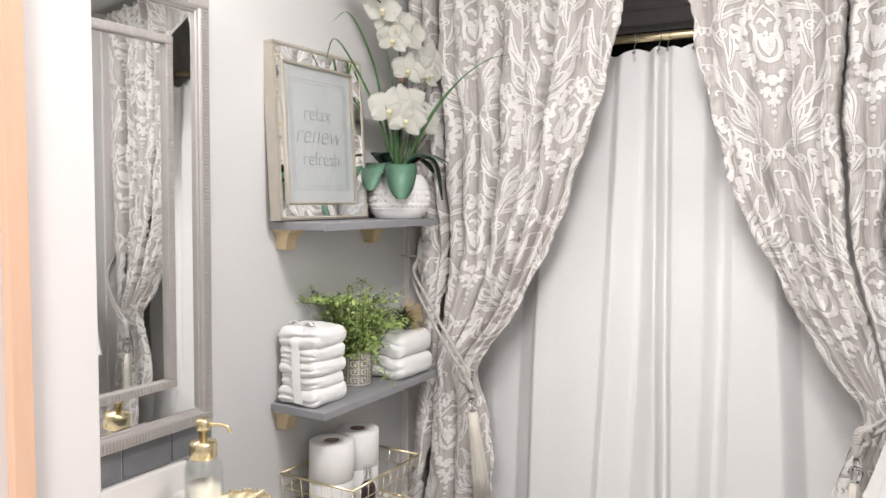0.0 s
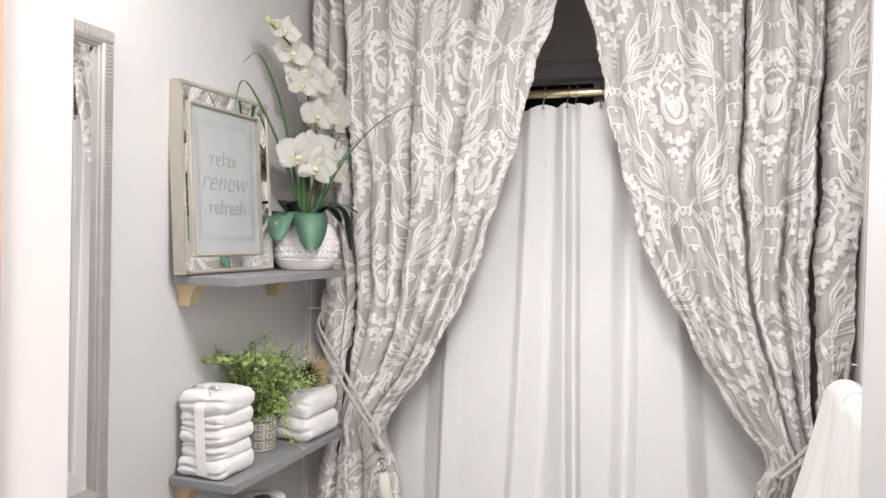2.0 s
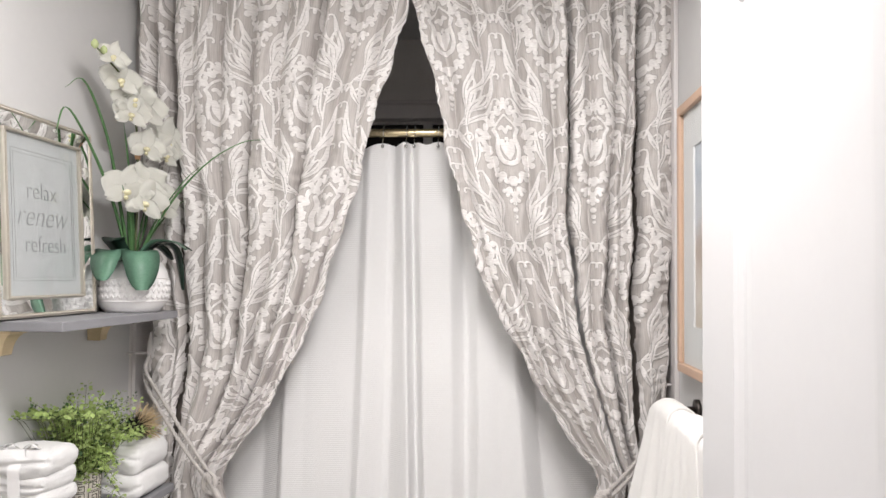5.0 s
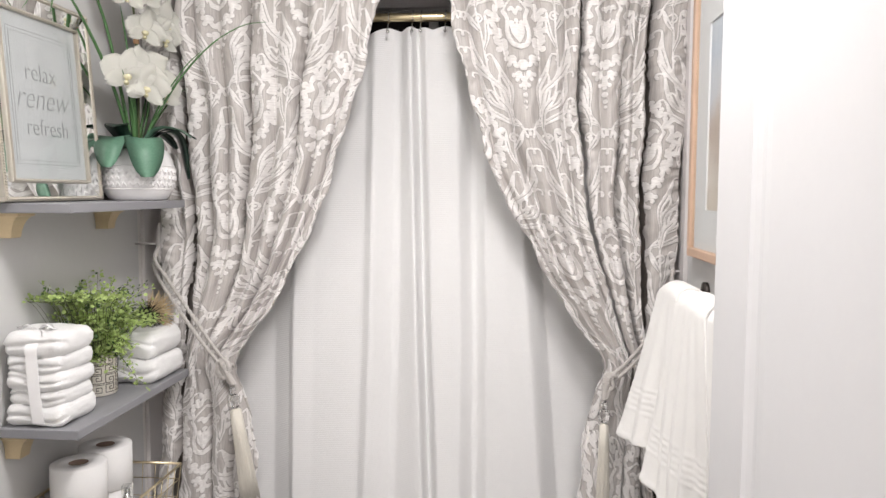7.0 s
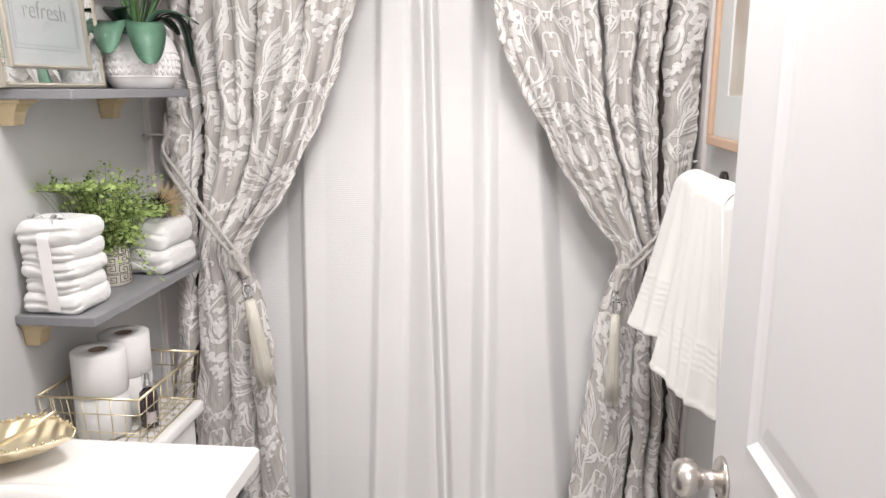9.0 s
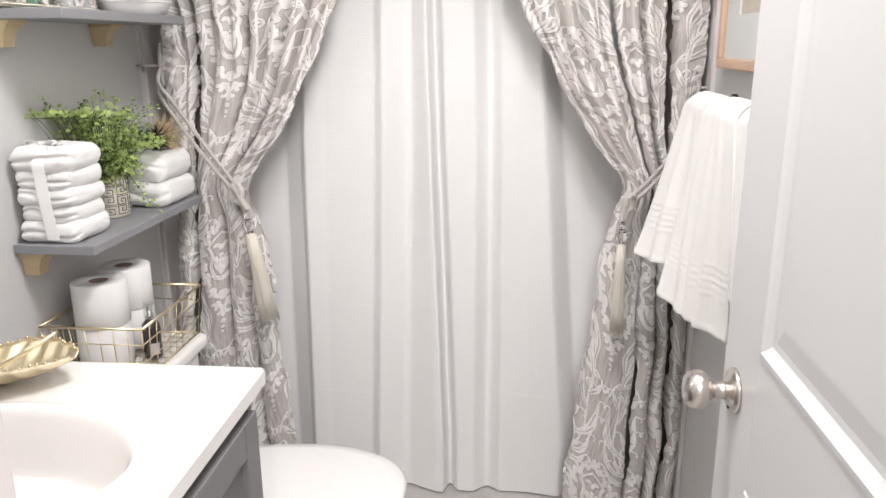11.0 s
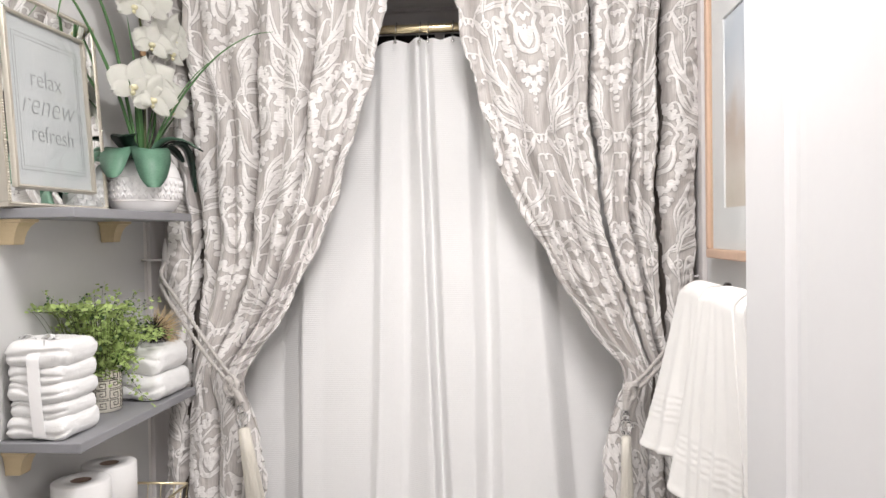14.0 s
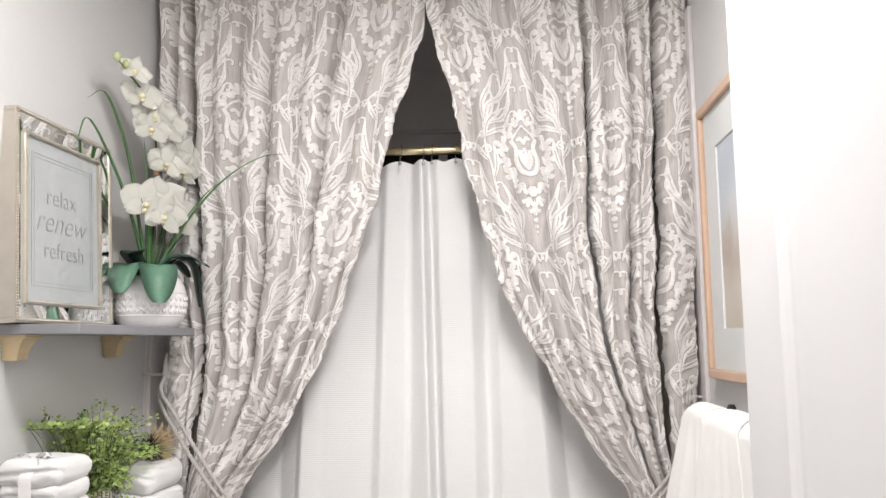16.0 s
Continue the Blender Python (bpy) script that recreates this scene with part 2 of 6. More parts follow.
    nt.links.new(rib.outputs["Fac"], h.inputs[2])
    bp = nt.nodes.new("ShaderNodeBump")
    bp.inputs["Strength"].default_value, bp.inputs["Distance"].default_value = 0.55, 0.0016
    proud = nt.nodes.new("ShaderNodeMath")
    proud.operation = "MULTIPLY_ADD"
    proud.inputs[1].default_value = 1.1
    nt.links.new(crisp.outputs[0], proud.inputs[0])
    nt.links.new(h.outputs[0], proud.inputs[2])
    nt.links.new(proud.outputs[0], bp.inputs["Height"])
    nt.links.new(bp.outputs["Normal"], b.inputs["Normal"])
    return m


def shower_material():
    """White cotton with fine level ribs."""
    m = material("white_ribbed_cotton", (0.89, 0.885, 0.882), 0.85, vary=0.015, scale=4, spec=0.2)
    nt = m.node_tree
    b = nt.nodes["Principled BSDF"]
    tc = nt.nodes.new("ShaderNodeTexCoord")
    wv = nt.nodes.new("ShaderNodeTexWave")
    wv.bands_direction = "Z"
    wv.inputs["Scale"].default_value, wv.inputs["Distortion"].default_value = 55, 1.2
    wv.inputs["Detail Scale"].default_value, wv.inputs["Detail"].default_value = 12, 3
    bp = nt.nodes.new("ShaderNodeBump")
    bp.inputs["Strength"].default_value, bp.inputs["Distance"].default_value = 0.3, 0.0015
    nt.links.new(tc.outputs["Object"], wv.inputs["Vector"])
    nt.links.new(wv.outputs["Fac"], bp.inputs["Height"])
    nt.links.new(bp.outputs["Normal"], b.inputs["Normal"])
    return m


def let_light_through(m, share):
    """Thin cloth passes some of the light that falls on it."""
    nt = m.node_tree
    b, out = nt.nodes["Principled BSDF"], nt.nodes["Material Output"]
    tr = nt.nodes.new("ShaderNodeBsdfTranslucent")
    mx = nt.nodes.new("ShaderNodeMixShader")
    mx.inputs[0].default_value = share
    if b.inputs["Base Color"].is_linked:
        nt.links.new(b.inputs["Base Color"].links[0].from_socket, tr.inputs["Color"])
    nt.links.new(b.outputs[0], mx.inputs[1])
    nt.links.new(tr.outputs[0], mx.inputs[2])
    nt.links.new(mx.outputs[0], out.inputs["Surface"])
    return m


def thin_glass(name, share):
    """A clear sheet too thin to bend the view: it lets it pass and only adds gloss."""
    m = bpy.data.materials.new(name)
    m.use_nodes = True
    nt = m.node_tree
    out = nt.nodes["Material Output"]
    clear = nt.nodes.new("ShaderNodeBsdfTransparent")
    clear.inputs["Color"].default_value = (0.96, 0.965, 0.96, 1)
    gloss = nt.nodes.new("ShaderNodeBsdfGlossy")
    gloss.inputs["Roughness"].default_value = 0.03
    mx = nt.nodes.new("ShaderNodeMixShader")
    mx.inputs[0].default_value = share
    nt.links.new(clear.outputs[0], mx.inputs[1])
    nt.links.new(gloss.outputs[0], mx.inputs[2])
    nt.links.new(mx.outputs[0], out.inputs["Surface"])
    return m


M_THIN = thin_glass("thin_picture_glass", 0.05)
M_CLEAR = thin_glass("clear_bottle_glass", 0.10)
for m, share in ((M_PETAL, 0.15), (M_FERN, 0.35), (M_FERNDARK, 0.25), (M_GRASS, 0.2)):
    let_light_through(m, share)
M_ART = art_material()
M_DRAPE = let_light_through(drape_material(), 0.06)
M_SHOWER = let_light_through(shower_material(), 0.14)


# ---- builders ----
def part(name, bm, mat, parent=None, label="", smooth=False):
    """Links a bmesh as one mesh object, under a thing or a part when one is given."""
    me = bpy.data.meshes.new(name)
    bm.normal_update()
    bm.to_mesh(me)
    bm.free()
    me.materials.append(mat)
    if smooth:
        for p in me.polygons:
            p.use_smooth = True
    ob = new(name, me)
    if parent:
        ob.parent = parent
        ob.matrix_parent_inverse = parent.matrix_world.inverted()
    return tagged(ob, label)


def thing(name, where, label, category, group="", kind=""):
    ob = new(name)
    ob.empty_display_size = 0.05
    ob.location = where
    bpy.context.view_layer.update()
    return tagged(ob, label, category, group, kind)


def slab(a, b, bevel=0.0, seg=2, bm=None):
    """A box between two corners, with rounded edges."""
    out = bm or bmesh.new()
    made = bmesh.ops.create_cube(out, size=1)["verts"]
    for v in made:
        v.co = Vector([(a[i] + b[i]) / 2 + v.co[i] * (b[i] - a[i]) for i in range(3)])
    if bevel:
        edges = list({e for v in made for e in v.link_edges})
        bmesh.ops.bevel(out, geom=edges, offset=bevel, segments=seg, affect="EDGES", profile=0.6)
    return out


def lathe(profile, where, seg=32, bm=None, tilt=None, sx=1.0, sy=1.0):
    """Turns (radius, height) pairs round the upright axis at a place; tilt is a matrix applied first."""
    out = bm or bmesh.new()
    rings = []
    for r, z in profile:
        ring = []
        for k in range(seg):
            a = 2 * math.pi * k / seg
            p = Vector((r * math.cos(a) * sx, r * math.sin(a) * sy, z))
            if tilt:
                p = tilt @ p
            ring.append(out.verts.new(p + Vector(where)))
        rings.append(ring)
    for p, q in zip(rings, rings[1:]):
        for k in range(seg):
            out.faces.new((p[k], p[(k + 1) % seg], q[(k + 1) % seg], q[k]))
    out.faces.new(rings[0][::-1])
    out.faces.new(rings[-1])
    return out


def tube(points, radius, seg=8, bm=None, closed=False):
    """A round rod along points; radius may be a number or a function of 0..1."""
    out = bm or bmesh.new()
    pts = [Vector(p) for p in points]
    n = len(pts)
    rings = []
    ref = Vector((0.13, 0.29, 0.95)).normalized()
    for i, p in enumerate(pts):
        if closed:
            d = pts[(i + 1) % n] - pts[i - 1]
        else:
            d = pts[min(i + 1, n - 1)] - pts[max(i - 1, 0)]
        d.normalize()
        s = d.cross(ref)
        if s.length < 0.05:
            s = d.cross(Vector((1, 0, 0)))
        s.normalize()
        w = s.cross(d)
        r = radius(i / max(1, n - 1)) if callable(radius) else radius
        rings.append([out.verts.new(p + (s * math.cos(2 * math.pi * k / seg) + w * math.sin(2 * math.pi * k / seg)) * r) for k in range(seg)])
    pairs = list(zip(rings, rings[1:])) + ([(rings[-1], rings[0])] if closed else [])
    for p, q in pairs:
        for k in range(seg):
            out.faces.new((p[k], p[(k + 1) % seg], q[(k + 1) % seg], q[k]))
    if not closed:
        out.faces.new(rings[0][::-1])
        out.faces.new(rings[-1])
    return out


def curve(points, n=24):
    """A smooth line of n+1 places through a few control places."""
    pts = [Vector(p) for p in points]
    pts = [2 * pts[0] - pts[1], *pts, 2 * pts[-1] - pts[-2]]
    segs = len(pts) - 3
    out = []
    for k in range(n + 1):
        f = k / n * segs
        i = min(int(f), segs - 1)
        t = f - i
        a, b, c, d = pts[i:i + 4]
        out.append(0.5 * (2 * b + (c - a) * t + (2 * a - 5 * b + 4 * c - d) * t * t + (3 * b - a - 3 * c + d) * t ** 3))
    return out


def grid_mesh(name, X, Y, Z, mat, parent=None, label="", uv=None, weave=None, thick=0.0, hole=None):
    """A smooth sheet from three arrays of one shape."""
    nv, nu = X.shape
    co = np.stack([X, Y, Z], -1).reshape(-1, 3)
    k = np.arange(nv * nu).reshape(nv, nu)
    quads = np.stack([k[:-1, :-1], k[:-1, 1:], k[1:, 1:], k[1:, :-1]], -1).reshape(-1, 4)
    if hole is not None:
        quads = quads[~hole.ravel()]
    me = bpy.data.meshes.new(name)
    me.vertices.add(len(co))
    me.vertices.foreach_set("co", co.ravel())
    me.loops.add(quads.size)
    me.loops.foreach_set("vertex_index", quads.ravel())
    me.polygons.add(len(quads))
    me.polygons.foreach_set("loop_start", np.arange(0, quads.size, 4))
    me.update(calc_edges=True)
    me.polygons.foreach_set("use_smooth", np.ones(len(quads), bool))
    if uv is not None:
        layer = me.uv_layers.new(name="cloth")
        layer.data.foreach_set("uv", uv.reshape(-1, 2)[quads.ravel()].ravel())
    if weave is not None:
        a = me.attributes.new("weave", "FLOAT", "POINT")
        a.data.foreach_set("value", weave.ravel().astype(np.float32))
    me.materials.append(mat)
    ob = new(name, me)
    if thick:
        so = ob.modifiers.new("cloth_thickness", "SOLIDIFY")
        so.thickness, so.offset = thick, 0
    if parent:
        ob.parent = parent
        ob.matrix_parent_inverse = parent.matrix_world.inverted()
    return tagged(ob, label)


def setting(name, bm, mat, label, category):
    return tagged(part(name, bm, mat, None, label), "", category, "", "structure")


def several(boxes, bevel=0.0):
    bm = bmesh.new()
    for a, b in boxes:
        slab(a, b, bevel, 2, bm)
    return bm


# ---- the room ----
XW, XE, YS, YN, ZC = -0.80, 0.70, 0.572, 2.95, 2.465
setting("floor", slab((-1.6, -1.6, -0.08), (1.6, 3.1, 0.0)), M_FLOOR, "grey vinyl floor of bathroom and hall", "floor")
setting("ceiling", slab((-1.6, -1.6, ZC), (1.6, 3.1, ZC + 0.08)), M_CEIL, "flat off-white painted ceiling over the bathroom", "ceiling")
setting("wall_west", slab((XW - 0.1, YS - 0.13, 0), (XW, 2.16, ZC)), M_WALL, "light grey painted wall behind vanity and toilet", "wall")
setting("wall_east", slab((XE, YS - 0.13, 0), (XE + 0.1, 2.16, ZC)), M_WALL, "light grey painted wall behind the open door", "wall")
setting("wall_south", several([((XW, YS - 0.13, 0), (-0.15, YS, ZC)), ((0.59, YS - 0.13, 0), (XE, YS, ZC)), ((-0.15, YS - 0.13, 2.07), (0.59, YS, ZC))]), M_WALL, "light grey painted wall round the doorway", "wall")
setting("wall_alcove_west", slab((XW - 0.1, 2.16, 0), (XW, YN, ZC)), M_SHOWERWALL, "taupe painted side wall of the tub alcove", "wall")
setting("wall_alcove_east", slab((XE, 2.16, 0), (XE + 0.1, YN, ZC)), M_SHOWERWALL, "taupe painted side wall of the tub alcove", "wall")
WX0, WX1, WZ0, WZ1 = -0.55, 0.35, 1.30, 2.155
setting("wall_north", several([((XW - 0.1, YN, 0), (WX0, YN + 0.1, ZC)), ((WX1, YN, 0), (XE + 0.1, YN + 0.1, ZC)), ((WX0, YN, 0), (WX1, YN + 0.1, WZ0)), ((WX0, YN, WZ1), (WX1, YN + 0.1, ZC))]), M_SHOWERWALL, "taupe painted wall behind the bathtub", "wall")
setting("wall_hall_west", slab((-1.6, -1.6, 0), (-1.5, YS - 0.13, ZC)), M_WALL, "light grey painted hall wall", "wall")
setting("wall_hall_east", slab((1.5, -1.6, 0), (1.6, YS - 0.13, ZC)), M_WALL, "light grey painted hall wall", "wall")
setting("wall_hall_south", slab((-1.5, -1.6, 0), (1.5, -1.5, ZC)), M_WALL, "light grey painted hall wall", "wall")
setting("wall_hall_north", several([((-1.5, YS - 0.13, 0), (XW - 0.1, YS - 0.03, ZC)), ((XE + 0.1, YS - 0.13, 0), (1.5, YS - 0.03, ZC))]), M_WALL, "light grey painted hall wall", "wall")

win = tagged(thing("window_1", (0, YN, WZ0), "white framed window with dark night glass", "window"), "", "", "", "structure")
part("casing", several([((WX0 - 0.06, YN - 0.02, WZ1), (WX1 + 0.06, YN - 0.001, WZ1 + 0.055)), ((WX0 - 0.06, YN - 0.02, WZ0), (WX0, YN - 0.001, WZ1)), ((WX1, YN - 0.02, WZ0), (WX1 + 0.06, YN - 0.001, WZ1)), ((WX0 - 0.07, YN - 0.03, WZ1 + 0.055), (WX1 + 0.07, YN - 0.001, WZ1 + 0.07))], 0.004), M_TRIM, win)
part("window_frame", several([((WX0, YN + 0.03, WZ1 - 0.012), (WX1, YN + 0.06, WZ1)), ((WX0, YN + 0.03, WZ0), (WX0 + 0.03, YN + 0.06, WZ1 - 0.012)), ((WX1 - 0.03, YN + 0.03, WZ0), (WX1, YN + 0.06, WZ1 - 0.012)), ((-0.060, YN + 0.025, WZ0), (-0.025, YN + 0.062, WZ1 - 0.012))], 0.003), M_TRIM, win)
part("pane", several([((WX0 + 0.03, YN + 0.04, WZ0), (-0.060, YN + 0.046, WZ1 - 0.012)), ((-0.025, YN + 0.04, WZ0), (WX1 - 0.03, YN + 0.046, WZ1 - 0.012))]), M_NIGHT, win, "dark night glass")

tub = thing("bathtub", (0, 2.6, 0), "white acrylic alcove bathtub behind the curtains", "bathtub")
part("apron", slab((XW + 0.004, 2.37, 0.0), (XE - 0.004, 2.42, 0.40), 0.015, 3), M_SURROUND, tub)
part("basin", several([((XW + 0.004, 2.42, 0.0), (XE - 0.004, YN - 0.004, 0.10)), ((XW + 0.004, 2.86, 0.10), (XE - 0.004, YN - 0.004, 0.40)), ((XW + 0.004, 2.42, 0.10), (XW + 0.10, 2.86, 0.40)), ((XE - 0.10, 2.42, 0.10), (XE - 0.004, 2.86, 0.40))], 0.008), M_SURROUND, tub)
setting("trim_alcove_west", slab((XW, 2.175, 0), (XW + 0.012, 2.27, 2.30), 0.003), M_TRIM, "white upright trim strip at the alcove edge", "trim")
setting("trim_alcove_east", slab((XE - 0.012, 2.10, 0), (XE, 2.20, 2.30), 0.003), M_TRIM, "white upright trim strip at the alcove edge", "trim")
setting("baseboard", several([((XW, YS, 0), (XW + 0.014, 2.15, 0.09)), ((XE - 0.014, YS, 0), (XE, 2.09, 0.09))], 0.003), M_TRIM, "white painted baseboard along the side walls", "baseboard")

# doorway lining: jambs, stop, casing
setting("door_jamb", several([((-0.15, YS - 0.15, 0), (-0.13, YS + 0.020, 2.05)), ((0.57, YS - 0.15, 0), (0.59, YS - 0.02, 2.05)), ((-0.15, YS - 0.15, 2.05), (0.59, YS + 0.01, 2.07))], 0.002), M_TRIM, "white painted door jamb lining the doorway", "door jamb")
setting("door_stop", slab((-0.13, YS - 0.068, 0), (-0.119, YS - 0.050, 2.05), 0.001), M_PEACH, "peach-toned door stop strip", "trim")
setting("trim_door_casing", several([((-0.225, YS + 0.001, 0), (-0.152, YS + 0.018, 2.13)), ((0.592, YS + 0.001, 0), (0.665, YS + 0.018, 2.13)), ((-0.225, YS + 0.001, 2.072), (0.665, YS + 0.018, 2.13))], 0.004), M_TRIM, "white painted casing round the doorway", "trim")


def door_leaf():
    x0, x1, y0, y1, z1 = 0.53, 0.565, 0.56, 1.24, 2.035
    d = tagged(thing("door_1", (x0, y0, 0.01), "white two-panel door standing open into the room", "door"), "", "", "", "structure")
    panels = [(0.995, 1.925), (0.19, 0.80)]
    bm = bmesh.new()
    slab((x0, y1 - 0.145, 0.01), (x1, y1, z1), 0.0008, 1, bm)
    slab((x0, y0, 0.01), (x1, y0 + 0.12, z1), 0.002, 1, bm)
    for a, b in ((0.01, 0.19), (0.80, 0.995), (1.925, z1)):
        slab((x0, y0 + 0.12, a), (x1, y1 - 0.145, b), 0, 1, bm)
    part("leaf", bm, M_DOOR, d)
    def ring(ins, x, a, b):
        p, q = y0 + 0.12, y1 - 0.145
        return [(x, p + ins, a + ins), (x, q - ins, a + ins), (x, q - ins, b - ins), (x, p + ins, b - ins)]
    for a, b in panels:
        # a sunk moulding whose slopes turn into the raised field
        bm = bmesh.new()
        rings = [[bm.verts.new(v) for v in ring(ins, x, a, b)] for ins, x in ((-0.001, x0 + 0.001), (0.003, x0 - 0.0025), (0.010, x0 - 0.0030), (0.016, x0 + 0.0015), (0.024, x0 + 0.0060), (0.034, x0 + 0.0065))]
        for p, q in zip(rings, rings[1:]):
            for k in range(4):
                bm.faces.new((p[k], q[k], q[(k + 1) % 4], p[(k + 1) % 4]))
        part("moulding", bm, M_DOOR, d)
        bm = bmesh.new()
        rings = [[bm.verts.new(v) for v in ring(ins, x, a, b)] for ins, x in ((0.033, x0 + 0.0065), (0.060, x0 + 0.0030), (0.064, x0 + 0.0028))]
        for p, q in zip(rings, rings[1:]):
            for k in range(4):
                bm.faces.new((p[k], q[k], q[(k + 1) % 4], p[(k + 1) % 4]))
        bm.faces.new(rings[-1][::-1])
        slab((x0 + 0.012, y0 + 0.118, a - 0.002), (x1 - 0.008, y1 - 0.143, b + 0.002), 0, 1, bm)
        part("panel", bm, M_DOOR, d)
    ky, kz = 1.178, 0.907
    turn = Matrix.Rotation(-math.pi / 2, 4, "Y")
    knob = part("door_knob", lathe([(0.0135, 0.0), (0.0125, 0.010), (0.0115, 0.018), (0.014, 0.024), (0.022, 0.028), (0.0275, 0.036), (0.0285, 0.044), (0.0265, 0.053), (0.020, 0.060), (0.010, 0.063), (0.002, 0.064)], (x0 - 0.010, ky, kz), 36, tilt=turn), M_NICKEL, d, "satin nickel round knob", True)
    part("rosette", lathe([(0.033, 0.0), (0.033, 0.003), (0.030, 0.007), (0.022, 0.009), (0.016, 0.012), (0.0138, 0.014)], (x0 - 0.0005, ky, kz), 36, tilt=turn), M_NICKEL, knob, smooth=True)
    part("keyhole", lathe([(0.003, 0.0), (0.0025, 0.002)], (x0 - 0.0085, ky - 0.004, kz - 0.024), 10, tilt=turn), M_BRONZE, knob)
    bm = bmesh.new()
    for z in (0.25, 1.02, 1.80):
        lathe([(0.006, 0), (0.006, 0.09)], (x1 + 0.004, y0 - 0.004, z), 10, bm)
    part("hinge", bm, M_NICKEL, d)


door_leaf()


# ---- the damask figure, drawn as strokes into one repeat of the weave ----
TW, TH, STEP = 0.290, 0.620, 0.0012
tile = np.zeros((int(TH / STEP), int(TW / STEP)))


def dab(x, y, r, value=1.0, cut=False):
    n, m = tile.shape
    k = int(r / STEP) + 2
    cx, cy = int(round(x / STEP)), int(round(y / STEP))
    jj, ii = np.mgrid[-k:k + 1, -k:k + 1]
    d = np.hypot((cx + ii) * STEP - x, (cy + jj) * STEP - y)
    f = np.clip((r - d) / (1.2 * STEP) + 0.5, 0, 1) * value
    rows, cols = (cy + jj) % n, (cx + ii) % m
    if cut:
        tile[rows, cols] = np.minimum(tile[rows, cols], 1 - f)
    else:
        tile[rows, cols] = np.maximum(tile[rows, cols], f)


def dabs(x, y, r, value=1.0, cut=False):
    """A dot mirrored about the figure's upright axis and repeated in half drop."""
    for ox, oy in ((0.0, TH * 0.5), (TW / 2, TH)):
        dab(ox + x, oy + y, r, value, cut)
        dab(ox - x, oy + y, r, value, cut)


def stroke(points, r, value=1.0, cut=False, n=40):
    """A line of dots; r is a function of 0..1 along it."""
    for i, p in enumerate(curve([(x, y, 0) for x, y in points], n)):
        rr = r(i / n)
        if rr > 0.0006:
            dabs(p.x, p.y, rr, value, cut)


def volute(cx, cy, r0, turns, start, way, width):
    pts = []
    for k in range(14):
        s = k / 13
        a = radians(start) + way * 2 * math.pi * turns * s
        r = r0 * (1 - 0.80 * s)
        pts.append((cx + r * math.cos(a), cy + r * math.sin(a)))
    stroke(pts, lambda t: width * (1 - 0.25 * t))
    dabs(*pts[-1], width * 1.5)


def lobed(x, y, angle, size, lobes=3):
    """A small leaf of round lobes on a base, in degrees from straight up."""
    dabs(x, y, size * 0.55)
    for k in range(lobes):
        w = radians(angle + (k - (lobes - 1) / 2) * 62)
        for reach, r in ((0.45, 0.30), (0.85, 0.36)):
            dabs(x + math.sin(w) * size * reach, y + math.cos(w) * size * reach, size * r)
    w = radians(angle)
    stroke([(x - math.sin(w) * size * 0.4, y - math.cos(w) * size * 0.4), (x, y), (x + math.sin(w) * size * 0.7, y + math.cos(w) * size * 0.7)], lambda t: 0.0009, 0.85, True, 14)


# palmette: lobed leaves round a lyre with a forked bud, a crown above, grapes and beads below
for x, y, an, sz in ((0.043, -0.046, 125, 0.0215), (0.050, -0.010, 92, 0.0235), (0.050, 0.030, 66, 0.0230), (0.036, 0.062, 45, 0.0195), (0.016, 0.088, 22, 0.0165), (0.0, 0.106, 0, 0.0180), (0.026, -0.082, 140, 0.0190), (0.004, -0.094, 180, 0.0160), (0.014, -0.122, 158, 0.0170), (0.0, -0.146, 180, 0.0155)):
    lobed(x, y, an, sz)
stroke([(0.0, -0.054), (0.022, -0.044), (0.032, -0.012), (0.028, 0.022), (0.038, 0.042)], lambda t: 0.0094, 1.0, True)
stroke([(0.0, -0.052), (0.019, -0.043), (0.028, -0.014), (0.023, 0.020), (0.032, 0.042)], lambda t: 0.0068 - 0.0016 * t)
stroke([(0.0, -0.036), (0.011, -0.016), (0.0125, 0.010)], lambda t: 0.0046 + 0.0018 * t, n=20)
stroke([(0.0, -0.036), (0.0, 0.004)], lambda t: 0.0050, n=20)
dabs(0.0, 0.016, 0.0058)
stroke([(0.032, 0.042), (0.020, 0.060), (0.0, 0.080)], lambda t: 0.0030, n=24)
stroke([(0.0, 0.034), (0.008, 0.048), (0.015, 0.044)], lambda t: 0.0046, n=20)
for y, r in ((-0.176, 0.0074), (-0.194, 0.0058), (-0.208, 0.0044)):
    dabs(0.0, y, r)
# scrolling stems: long leaves that flow along the ogee, split by a vein and hooked at the tip
def scroll_leaf(points, width, hook):
    pts = [Vector((x, y, 0)) for x, y in points]
    d = (pts[-1] - pts[-2]).normalized()
    tip, size = pts[-1], 0.0105
    for k in range(4):
        w = radians(hook * (38 + 52 * k))
        tip = tip + Vector((d.x * math.cos(w) - d.y * math.sin(w), d.x * math.sin(w) + d.y * math.cos(w), 0)) * size
        size *= 0.80
        pts.append(tip)
    flat = [(p.x, p.y) for p in pts]
    body = (len(points) - 1) / (len(flat) - 1)
    stroke(flat, lambda t: 0.0024 + 1.12 * width * math.sin(math.pi * min(1.0, 0.05 + 0.92 * t / body)) ** 1.2 if t < body else 0.0026, n=70)
    dabs(tip.x, tip.y, 0.0036)
    stroke(points[:-1], lambda t: 0.0013, 1.0, True, 50)


